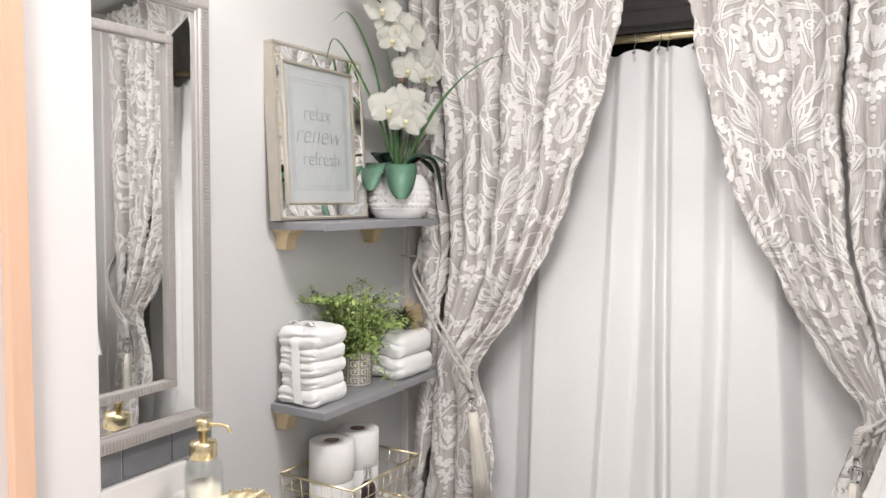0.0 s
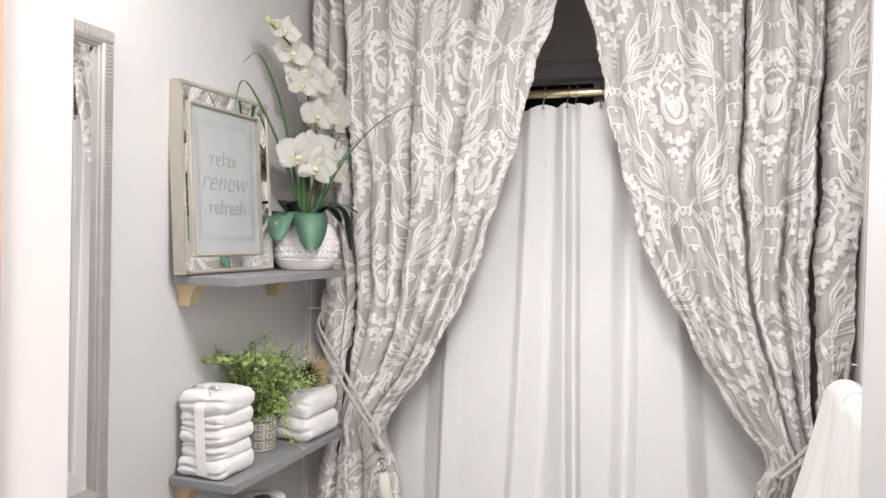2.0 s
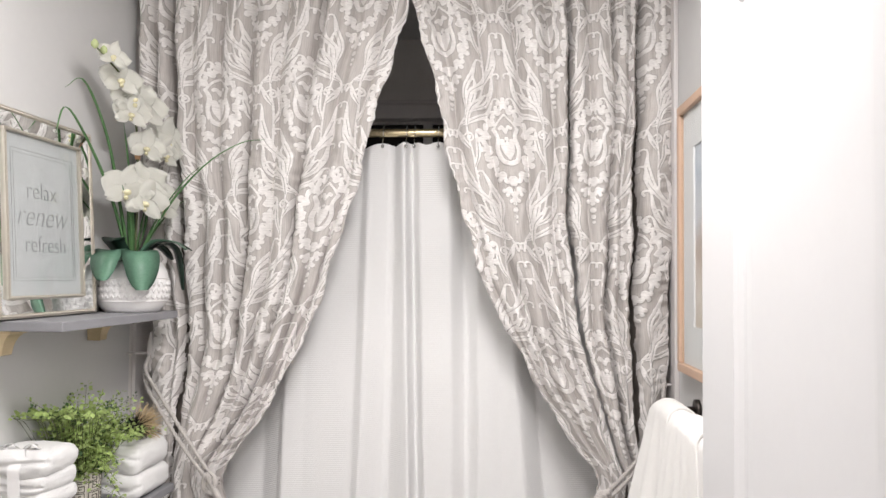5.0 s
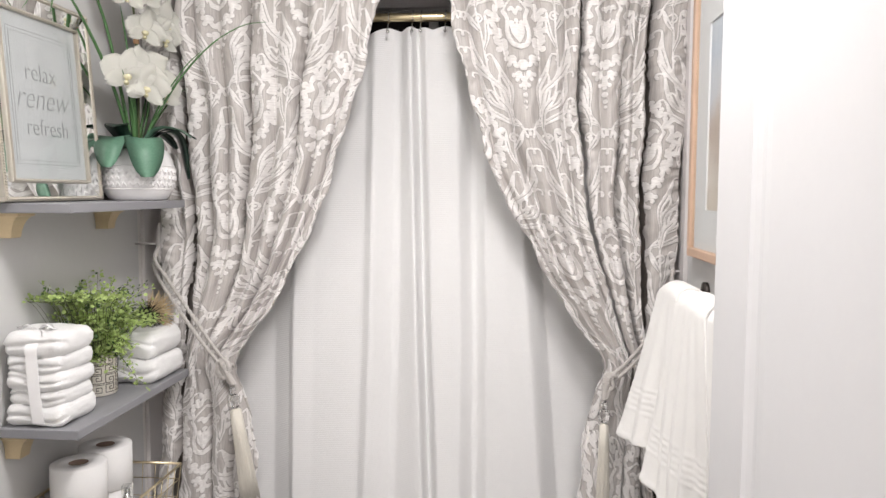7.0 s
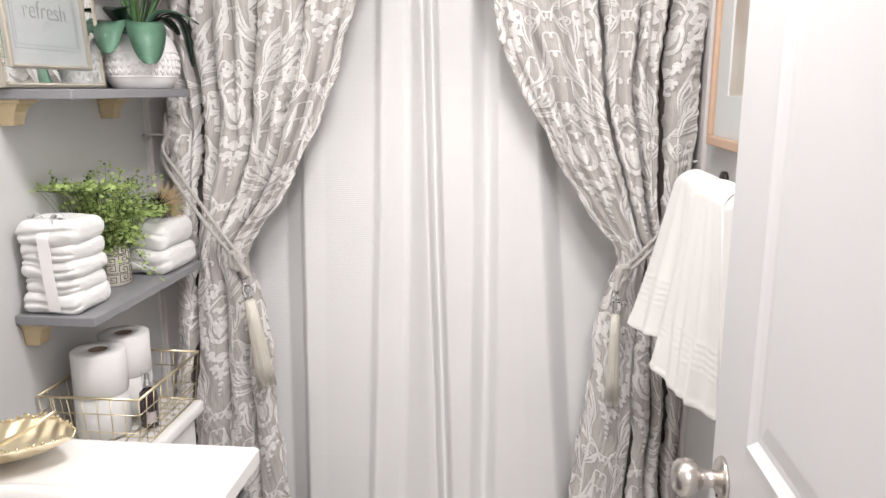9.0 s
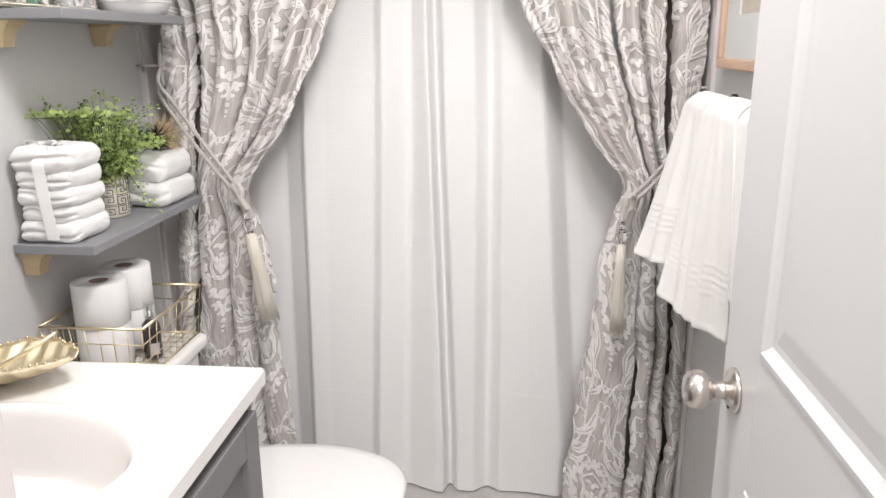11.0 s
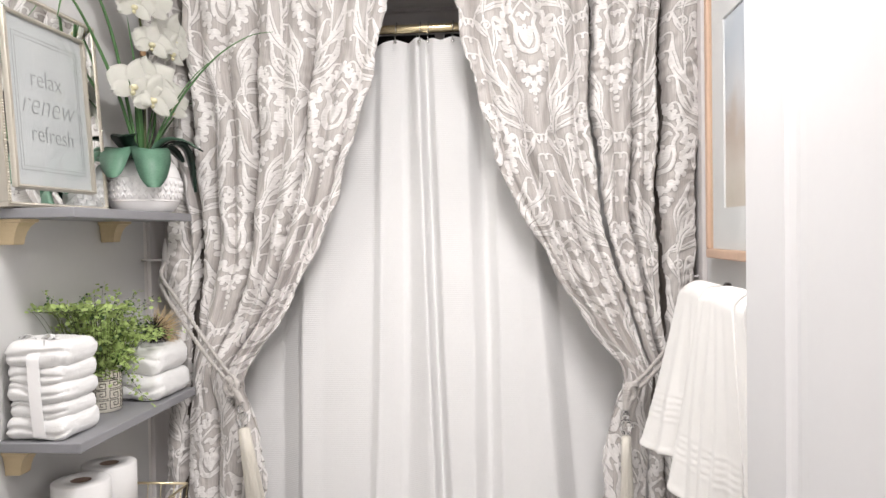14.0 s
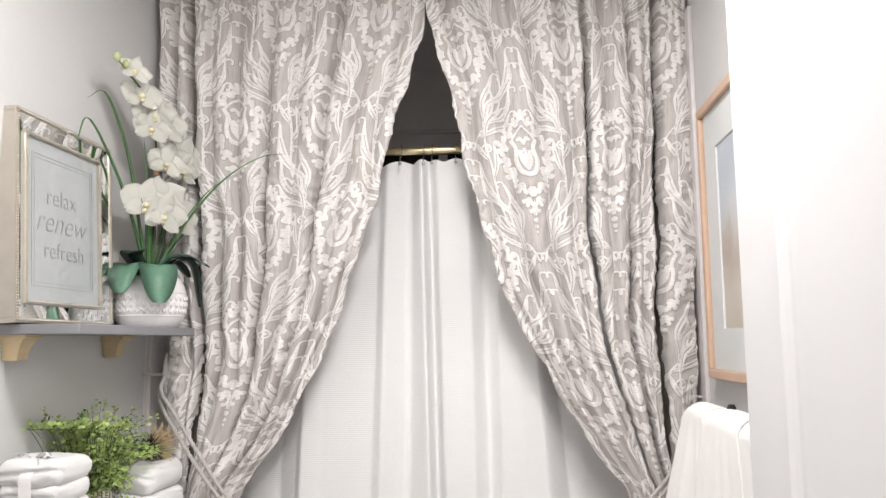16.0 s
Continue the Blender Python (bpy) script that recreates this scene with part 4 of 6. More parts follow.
def leaning_picture():
    """Built flat in its own axes (x along the wall, y up, z outward), then leant on the wall."""
    w, h = 0.362, 0.437
    p = thing("picture_frame", (-0.744, 1.527 + w / 2, 1.4585), "champagne mirrored picture frame with printed words, leaning on shelf", "picture frame")
    lean = 3.6
    base = Matrix.Translation((-0.758, 1.527, 1.460)) @ Matrix.Rotation(radians(90), 4, "Z") @ Matrix.Rotation(radians(90 - 0), 4, "X") @ Matrix.Rotation(radians(-lean), 4, "X")

    def add(name, bm, mat, label="", smooth=False):
        bm.transform(base)
        return part(name, bm, mat, p, label, smooth)
    o, b1 = 0.010, 0.040
    add("outer_rim", several([((0, 0, -0.022), (w, o, 0.012)), ((0, h - o, -0.022), (w, h, 0.012)), ((0, o, -0.022), (o, h - o, 0.012)), ((w - o, o, -0.022), (w, h - o, 0.012))], 0.0015), M_CHAMP)
    bm = bmesh.new()
    for a, b in (((0.006, 0.006), (w - 0.006, 0.006)), ((0.006, h - 0.006), (w - 0.006, h - 0.006)), ((0.006, 0.006), (0.006, h - 0.006)), ((w - 0.006, 0.006), (w - 0.006, h - 0.006))):
        beads(bm, (*a, 0.0125), (*b, 0.0125), 0.0032, 0.0058)
    add("outer_beading", bm, M_CHAMP, "", True)
    bm = bmesh.new()
    rings = []
    for inset, z in ((o, 0.009), (b1, 0.002)):
        rings.append([bm.verts.new((x, y, z)) for x, y in ((inset, inset), (w - inset, inset), (w - inset, h - inset), (inset, h - inset))])
    for k in range(4):
        bm.faces.new((rings[0][k], rings[0][(k + 1) % 4], rings[1][(k + 1) % 4], rings[1][k]))
    add("mirror_band", bm, M_MIRROR, "bevelled mirror strips")
    i0, i1 = b1, b1 + 0.007
    add("inner_rim", several([((i0, i0, -0.004), (w - i0, i1, 0.007)), ((i0, h - i1, -0.004), (w - i0, h - i0, 0.007)), ((i0, i1, -0.004), (i1, h - i1, 0.007)), ((w - i1, i1, -0.004), (w - i0, h - i1, 0.007))], 0.001), M_CHAMP)
    bm = bmesh.new()
    c = b1 + 0.0035
    for a, b in (((c, c), (w - c, c)), ((c, h - c), (w - c, h - c)), ((c, c), (c, h - c)), ((w - c, c), (w - c, h - c))):
        beads(bm, (*a, 0.0075), (*b, 0.0075), 0.0024, 0.0044)
    add("inner_beading", bm, M_CHAMP, "", True)
    add("back_panel", slab((0.012, 0.012, -0.018), (w - 0.012, h - 0.012, -0.006)), M_CARD)
    add("print", slab((i1, i1, -0.004), (w - i1, h - i1, -0.001)), M_CARDART, "pale grey print on paper")
    bm = bmesh.new()
    for e, t in ((0.068, 0.0010), (0.076, 0.0007)):
        slab((e, e + 0.01, -0.001), (w - e, e + 0.01 + t, -0.0004), 0, 1, bm)
        slab((e, h - e - 0.01 - t, -0.001), (w - e, h - e - 0.01, -0.0004), 0, 1, bm)
        slab((e, e + 0.01 + t, -0.001), (e + t, h - e - 0.01 - t, -0.0004), 0, 1, bm)
        slab((w - e - t, e + 0.01 + t, -0.001), (w - e, h - e - 0.01 - t, -0.0004), 0, 1, bm)
    add("printed_border", bm, M_INK)
    text_mesh("relax", 0.056, base @ Matrix.Translation((w / 2 - 0.008, 0.256, -0.0006)), M_INK, p)
    text_mesh("renew", 0.072, base @ Matrix.Translation((w / 2 - 0.010, 0.196, -0.0006)), M_INK, p, 0.35)
    text_mesh("refresh", 0.053, base @ Matrix.Translation((w / 2 + 0.002, 0.140, -0.0006)), M_INK, p)
    glass = part("glass", bmesh.new(), M_THIN, p)
    glass.data.from_pydata([tuple(base @ Vector(v)) for v in ((i1, i1, 0.001), (w - i1, i1, 0.001), (w - i1, h - i1, 0.001), (i1, h - i1, 0.001), (i1, i1, 0.0025), (w - i1, i1, 0.0025), (w - i1, h - i1, 0.0025), (i1, h - i1, 0.0025))], [], [(3, 2, 1, 0), (4, 5, 6, 7), (0, 1, 5, 4), (1, 2, 6, 5), (2, 3, 7, 6), (3, 0, 4, 7)])
    glass.visible_shadow = False


leaning_picture()


def blade(points, width, bm, thick=0.0006, fold=0.25, across=None):
    """A tapering leaf blade with a crease along a line; width is a function of 0..1."""
    pts = curve(points, 18)
    rows = []
    for i, p in enumerate(pts):
        d = (pts[min(i + 1, 18)] - pts[max(i - 1, 0)]).normalized()
        s = d.cross(Vector((0.0, 0.15, 1.0)))
        s = s.normalized() if s.length > 0.08 else Vector((0.5, 0.85, 0))
        if across:
            s = across
        n = s.cross(d)
        w = width(i / 18)
        rows.append([bm.verts.new(p + s * (w * q) + n * (fold * w * abs(q) + o)) for q, o in ((-1, 0), (0, 0), (1, 0), (0, -thick * 2))])
    for a, b in zip(rows, rows[1:]):
        for k in range(4):
            bm.faces.new((a[k], a[(k + 1) % 4], b[(k + 1) % 4], b[k]))
    return bm


def orchid_flower(centre, facing, size, parent, seed):
    """Five petals, a lip and a column, facing a way."""
    rng = random.Random(seed)
    m = Matrix.Translation(centre) @ Vector(facing).to_track_quat("Z", "Y").to_matrix().to_4x4() @ Matrix.Rotation(rng.uniform(-0.35, 0.35), 4, "Z")
    bm = bmesh.new()
    for ang, ln, wd in ((90, 0.95, 0.36), (215, 0.9, 0.33), (325, 0.9, 0.33), (10, 1.0, 0.56), (170, 1.0, 0.56)):
        a = radians(ang + rng.uniform(-6, 6))
        grid = []
        for i in range(8):
            s = i / 7
            row = []
            for j in range(7):
                q = j / 3 - 1
                wdt = wd * math.sin(math.pi * min(1.0, 0.06 + 0.90 * s ** 0.85)) ** 0.75
                lx, ly = s * ln, q * wdt
                lz = 0.22 * s * s - 0.12 * q * q * s + 0.05 * math.sin(7 * s + 3 * q + seed) * s - (0.06 if ang in (10, 170) else 0.0)
                row.append(bm.verts.new(m @ (Vector((lx * math.cos(a) - ly * math.sin(a), lx * math.sin(a) + ly * math.cos(a), lz)) * size)))
            grid.append(row)
        for p, q in zip(grid, grid[1:]):
            for k in range(6):
                bm.faces.new((p[k], p[k + 1], q[k + 1], q[k]))
    bmesh.ops.solidify(bm, geom=list(bm.faces), thickness=0.0007)
    f = part("flower", bm, M_PETAL, parent, "white orchid flower", True)
    bm = bmesh.new()
    tilt = m.to_3x3().to_4x4()
    lathe([(0.02 * size, -0.05 * size), (0.16 * size, 0.05 * size), (0.13 * size, 0.20 * size), (0.05 * size, 0.30 * size)], m @ Vector((0, -0.12 * size, 0)), 10, bm, tilt, 1.0, 0.8)
    lathe([(0.03 * size, 0.0), (0.10 * size, 0.10 * size), (0.02 * size, 0.24 * size)], m @ Vector((0, -0.34 * size, 0.05 * size)), 8, bm, tilt)
    part("lip", bm, M_LIP, f, "yellow lip", True)


def orchid():
    cx, cy, z0 = -0.707, 1.985, 1.4585
    o = thing("orchid", (cx, cy, z0), "artificial white orchid with grass blades in white ceramic pot", "plant")
    pot = part("pot", lathe([(0.064, 0.0), (0.070, 0.004), (0.084, 0.024), (0.0915, 0.052), (0.0905, 0.080), (0.083, 0.106), (0.072, 0.124), (0.067, 0.128), (0.062, 0.124), (0.060, 0.11), (0.001, 0.108)], (cx, cy, z0), 56), M_MATTEPOT, o, "white ceramic pot with pressed pattern", True)
    bm = bmesh.new()
    for row, (z, r) in enumerate(((0.040, 0.0895), (0.056, 0.0918), (0.072, 0.0915))):
        n = 36
        for k in range(n):
            a0, a1 = 2 * math.pi * k / n, 2 * math.pi * (k + 0.5) / n
            for p, q, dz in ((a0, a1, 0.007), (a1, a0 + 2 * math.pi / n, -0.007)):
                tube([(cx + r * math.cos(p), cy + r * math.sin(p), z0 + z - dz), (cx + r * math.cos(q), cy + r * math.sin(q), z0 + z + dz)], 0.0016, 4, bm)
    for z, r in ((0.028, 0.0862), (0.086, 0.0895)):
        tube([(cx + r * math.cos(2 * math.pi * k / 40), cy + r * math.sin(2 * math.pi * k / 40), z0 + z) for k in range(40)], 0.0016, 5, bm, True)
    part("relief", bm, M_MATTEPOT, pot, "", True)
    zt = z0 + 0.125
    broad = [((0.045, -0.062, 0.028), (0.068, -0.093, -0.002), (0.076, -0.104, -0.068), M_LEAF, 0.044), ((-0.015, -0.070, 0.03), (-0.012, -0.112, 0.008), (-0.008, -0.134, -0.045), M_LEAF, 0.040),
             ((0.05, 0.03, 0.045), (0.085, 0.06, 0.035), (0.095, 0.088, -0.070), M_LEAFDARK, 0.032), ((-0.02, -0.06, 0.05), (0.0, -0.09, 0.060), (0.01, -0.135, 0.050), M_LEAFDARK, 0.030),
             ((0.05, 0.0, 0.050), (0.10, 0.01, 0.055), (0.135, 0.015, 0.035), M_LEAF, 0.030), ((0.02, 0.05, 0.045), (0.04, 0.075, 0.040), (0.06, 0.095, 0.01), M_LEAFDARK, 0.026), ((0.04, 0.04, 0.05), (0.08, 0.07, 0.055), (0.12, 0.085, 0.035), M_LEAFDARK, 0.020)]
    for a, b, c, mat, w in broad:
        pts = [(cx, cy, zt - 0.01)] + [(cx + q[0], cy + q[1], zt + q[2]) for q in (a, b, c)]
        part("broad_leaf", blade(pts, lambda t, w=w: w * math.sin(math.pi * min(0.975, 0.12 + 0.86 * t ** 1.35)) ** 0.45, bmesh.new(), 0.0008, 0.10, Vector((c[1], -c[0], 0)).normalized()), mat, o, "", True)
    stake = [(cx, cy, zt - 0.02), (cx + 0.002, cy + 0.002, zt + 0.20), (cx + 0.005, cy + 0.005, zt + 0.33)]
    part("stake", tube(curve(stake, 10), 0.0035, 8), M_POLE, o, "black support stake", True)
    part("clip", lathe([(0.006, 0), (0.007, 0.004), (0.007, 0.014), (0.006, 0.018)], (cx + 0.004, cy + 0.003, zt + 0.268), 12), M_CLIP, o, "tan stem clip", True)
    spike = curve([(cx + 0.004, cy, zt), (cx + 0.006, cy + 0.004, zt + 0.22), (cx + 0.004, cy - 0.01, zt + 0.36), (cx + 0.006, cy - 0.075, zt + 0.45), (cx + 0.005, cy - 0.165, zt + 0.485), (cx + 0.004, cy - 0.215, zt + 0.500)], 40)
    part("flower_spike", tube(spike, lambda t: 0.0036 - 0.0018 * t, 7), M_STEM, o, "", True)
    blooms = [((0.020, -0.080, 0.180), (0.75, -0.65, 0.05), 0.058), ((0.045, -0.030, 0.200), (0.8, -0.6, 0.1), 0.054), ((0.050, -0.045, 0.155), (0.8, -0.6, -0.15), 0.055), ((0.040, 0.030, 0.195), (0.7, -0.5, 0.3), 0.046), ((0.050, 0.050, 0.150), (0.9, -0.4, -0.1), 0.050),
              ((0.030, 0.045, 0.315), (0.8, -0.5, 0.1), 0.052), ((0.040, 0.095, 0.340), (0.85, -0.4, 0.1), 0.056), ((0.030, 0.000, 0.300), (0.7, -0.7, -0.1), 0.046), ((0.045, 0.075, 0.295), (0.9, -0.3, -0.2), 0.046),
              ((0.020, -0.060, 0.415), (0.8, -0.6, 0.0), 0.054), ((0.035, -0.020, 0.395), (0.85, -0.5, -0.1), 0.054), ((0.010, -0.105, 0.450), (0.75, -0.65, 0.1), 0.048), ((0.020, -0.065, 0.375), (0.7, -0.7, -0.2), 0.044), ((0.020, -0.160, 0.490), (0.7, -0.6, 0.2), 0.036)]
    for k, (d, f, s) in enumerate(blooms):
        orchid_flower((cx + d[0], cy + d[1], zt + d[2]), f, s * 1.14, o, k + 1)
    for d, s in (((0.006, -0.218, 0.502), 0.011), ((0.010, -0.185, 0.498), 0.010)):
        part("bud", lathe([(0.001, -s), (s * 0.7, -s * 0.5), (s * 0.8, 0.2 * s), (s * 0.4, 0.9 * s), (0.001, 1.1 * s)], (cx + d[0], cy + d[1], zt + d[2]), 12), M_BUD, o, "", True)
    rng = random.Random(8)
    blades = [[(0, -0.02, 0), (-0.01, -0.05, 0.15), (-0.02, -0.10, 0.32), (-0.03, -0.20, 0.43), (-0.035, -0.265, 0.40)], [(0, -0.02, 0), (-0.02, -0.07, 0.16), (-0.03, -0.15, 0.28), (-0.04, -0.24, 0.36), (-0.04, -0.29, 0.29)],
              [(0, 0.01, 0), (0.05, 0.015, 0.10), (0.11, 0.02, 0.19), (0.19, 0.02, 0.275), (0.27, 0.03, 0.325), (0.33, 0.035, 0.335)], [(0, 0.01, 0), (0.05, 0.03, 0.12), (0.10, 0.05, 0.22), (0.15, 0.06, 0.27)], [(0, 0.0, 0), (0.03, 0.06, 0.10), (0.06, 0.12, 0.17), (0.10, 0.20, 0.21)],
              [(0, 0, 0), (0.005, -0.03, 0.16), (-0.005, -0.06, 0.36)], [(0, 0, 0), (0.01, -0.04, 0.12), (0.02, -0.10, 0.20)], [(0, 0, 0), (0.01, 0.02, 0.10), (0.03, 0.05, 0.24)], [(0, 0, 0), (0.02, 0.02, 0.1), (0.02, 0.02, 0.20)], [(0, 0, 0), (0.012, 0.01, 0.1), (0.02, 0.03, 0.18)], [(0, 0, 0), (0.0, -0.03, 0.1), (0.01, -0.05, 0.17)]]
    for b in blades:
        pts = [(cx + p[0] + rng.uniform(-0.004, 0.004), cy + p[1] + rng.uniform(-0.004, 0.004), zt - 0.01 + p[2]) for p in b]
        part("grass_blade", blade(pts, lambda t: 0.0058 * (1 - t) ** 0.6 * min(1, 0.5 + 3 * t) + 0.0004, bmesh.new(), 0.0004, 0.3), M_GRASS, o, "", True)


orchid()


def folded_towel(x0, x1, y0, y1, z0, h, label, seed, group, rounding=0.9):
    """One folded cloth: a soft pillow, smooth along its fold, with the cloth's ends showing at the front."""
    bm = bmesh.new()
    bmesh.ops.create_cube(bm, size=2)
    bmesh.ops.subdivide_edges(bm, edges=list(bm.edges), cuts=25, use_grid_fill=True)
    rng = random.Random(seed)
    ph = [rng.uniform(0, 6.28) for _ in range(6)]
    sx, sy, sz = (x1 - x0) / 2, (y1 - y0) / 2, h / 2
    yaw = rng.uniform(-0.05, 0.05)
    r = rounding * sz
    split = rng.uniform(-0.25, 0.25)
    for v in bm.verts:
        c = v.co
        # crowd the grid towards the edges, where the shape turns
        p = Vector([math.sin(q * math.pi / 2) * s for q, s in zip(c, (sx, sy, sz))])
        core = Vector([max(-(s - r), min(s - r, q)) for q, s in zip(p, (sx, sy, sz))])
        d = p - core
        p = core + d.normalized() * r if d.length > 1e-9 else p
        far = Vector((p.x * 22 + seed * 7, p.y * 22, p.z * 30))
        front = max(0.0, min(1.0, (-p.y / sy - 0.55) / 0.3))
        line = sz * (split + 0.22 * math.sin(p.x * 38 + ph[0]))
        fold = math.exp(-((p.z - line) / (0.16 * sz)) ** 2)
        p.y += front * (0.006 * fold + 0.003 * noise.noise(far * 1.7))
        p.z += front * 0.003 * math.sin(p.x * 60 + ph[1])
        lump = Vector((noise.noise(far), noise.noise(far + Vector((9, 4, 2))), noise.noise(far + Vector((3, 8, 5)))))
        small = noise.noise(far * 4.0) + 0.9 * noise.noise(far * 11.0)
        p.x += 0.004 * lump.x + 0.0012 * small
        p.y += 0.003 * lump.y
        p.z += (0.0045 * lump.z + 0.0012 * small) * (1 if p.z > 0 else 0.5)
        v.co = Vector(((x0 + x1) / 2 + p.x * math.cos(yaw) - p.y * math.sin(yaw), (y0 + y1) / 2 + p.x * math.sin(yaw) + p.y * math.cos(yaw), max(z0 + 0.0004, z0 + sz + p.z)))
    t = part("folded_towel", bm, M_TOWEL, None, label, True)
    return tagged(t, "", "towel", group)


zz = 1.0005
for k, (h, dx) in enumerate(((0.047, 0.0), (0.041, 0.006), (0.045, 0.002), (0.042, 0.004), (0.054, 0.0))):
    folded_towel(-0.792 + dx, -0.660 - dx, 1.552 + dx, 1.690 - dx, zz, h, "folded white terry washcloth in a ribbon-tied stack", 10 + k, "ribbon-tied washcloths")
    zz += h - 0.0085
TOP_A = zz
ribbon = thing("ribbon", (-0.73, 1.548, TOP_A), "white satin ribbon tied round the washcloth stack", "ribbon")
bm = bmesh.new()
loop = curve([(-0.722, 1.62, TOP_A + 0.001), (-0.723, 1.575, TOP_A - 0.004), (-0.724, 1.5520, TOP_A - 0.020), (-0.723, 1.5508, 1.14), (-0.720, 1.5498, 1.09), (-0.716, 1.5490, 1.05), (-0.713, 1.5510, 1.010)], 30)
rows = [[bm.verts.new(p + Vector((s * 0.0125, 0, 0)) + Vector((0, o, o))) for s, o in ((-1, 0), (1, 0), (1, 0.0012), (-1, 0.0012))] for p in loop]
for a, b in zip(rows, rows[1:]):
    for k in range(4):
        bm.faces.new((a[k], a[(k + 1) % 4], b[(k + 1) % 4], b[k]))
part("band", bm, M_RIBBON, ribbon)
bm = bmesh.new()
for s in (-1, 1):
    pts = [(-0.735, 1.60, TOP_A + 0.004), (-0.735 + s * 0.022, 1.592, TOP_A + 0.020), (-0.735 + s * 0.036, 1.59, TOP_A + 0.012), (-0.735 + s * 0.02, 1.60, TOP_A + 0.004), (-0.735, 1.602, TOP_A + 0.005)]
    blade(pts, lambda t: 0.008, bm, 0.001, 0.0)
    blade([(-0.735, 1.60, TOP_A + 0.005), (-0.735 + s * 0.02, 1.585, TOP_A + 0.008), (-0.735 + s * 0.035, 1.565, TOP_A + 0.001)], lambda t: 0.007, bm, 0.001, 0.0)
part("bow", bm, M_RIBBON, ribbon, "", True)
zz = 1.0005
for k, (h, dx) in enumerate(((0.064, 0.0), (0.068, 0.004))):
    folded_towel(-0.790 + dx, -0.632 - dx, 1.895 + dx, 2.076, zz, h, "folded white terry hand towel in a short stack", 30 + k, "stacked hand towels", 0.8)
    zz += h - 0.004
TOP_B = zz


def quill_ball():
    t = thing("quill_ball", (-0.715, 2.01, TOP_B), "spiky black and straw decorative ball on folded towels", "ornament")
    rng = random.Random(5)
    c = Vector((-0.705, 2.015, TOP_B + 0.034))
    for name, mat, n, ln, flat in (("dark_quills", M_QUILL, 240, 0.043, -0.2), ("straw_quills", M_STRAW, 210, 0.068, 0.35)):
        bm = bmesh.new()
        for k in range(n):
            d = Vector((rng.gauss(0, 1), rng.gauss(0, 1), rng.gauss(0, 1))).normalized()
            if name == "straw_quills":
                d = (d + Vector((0.75, 0.75, 0.25))).normalized()
            else:
                d = (d + Vector((0.6, -0.5, 0.1))).normalized()
            tip = c + d * ln * rng.uniform(0.8, 1.1)
            tip.z = max(tip.z, TOP_B + 0.001)
            tube([c + d * 0.006, tip], lambda s: 0.0011 * (1 - 0.75 * s), 4, bm)
        tagged(part(name, bm, mat, t), "", "", "", "stuff")
    part("core", lathe([(0.001, -0.030), (0.018, -0.022), (0.022, -0.005), (0.016, 0.010), (0.001, 0.016)], c, 14), M_QUILL, t, "", True)


quill_ball()


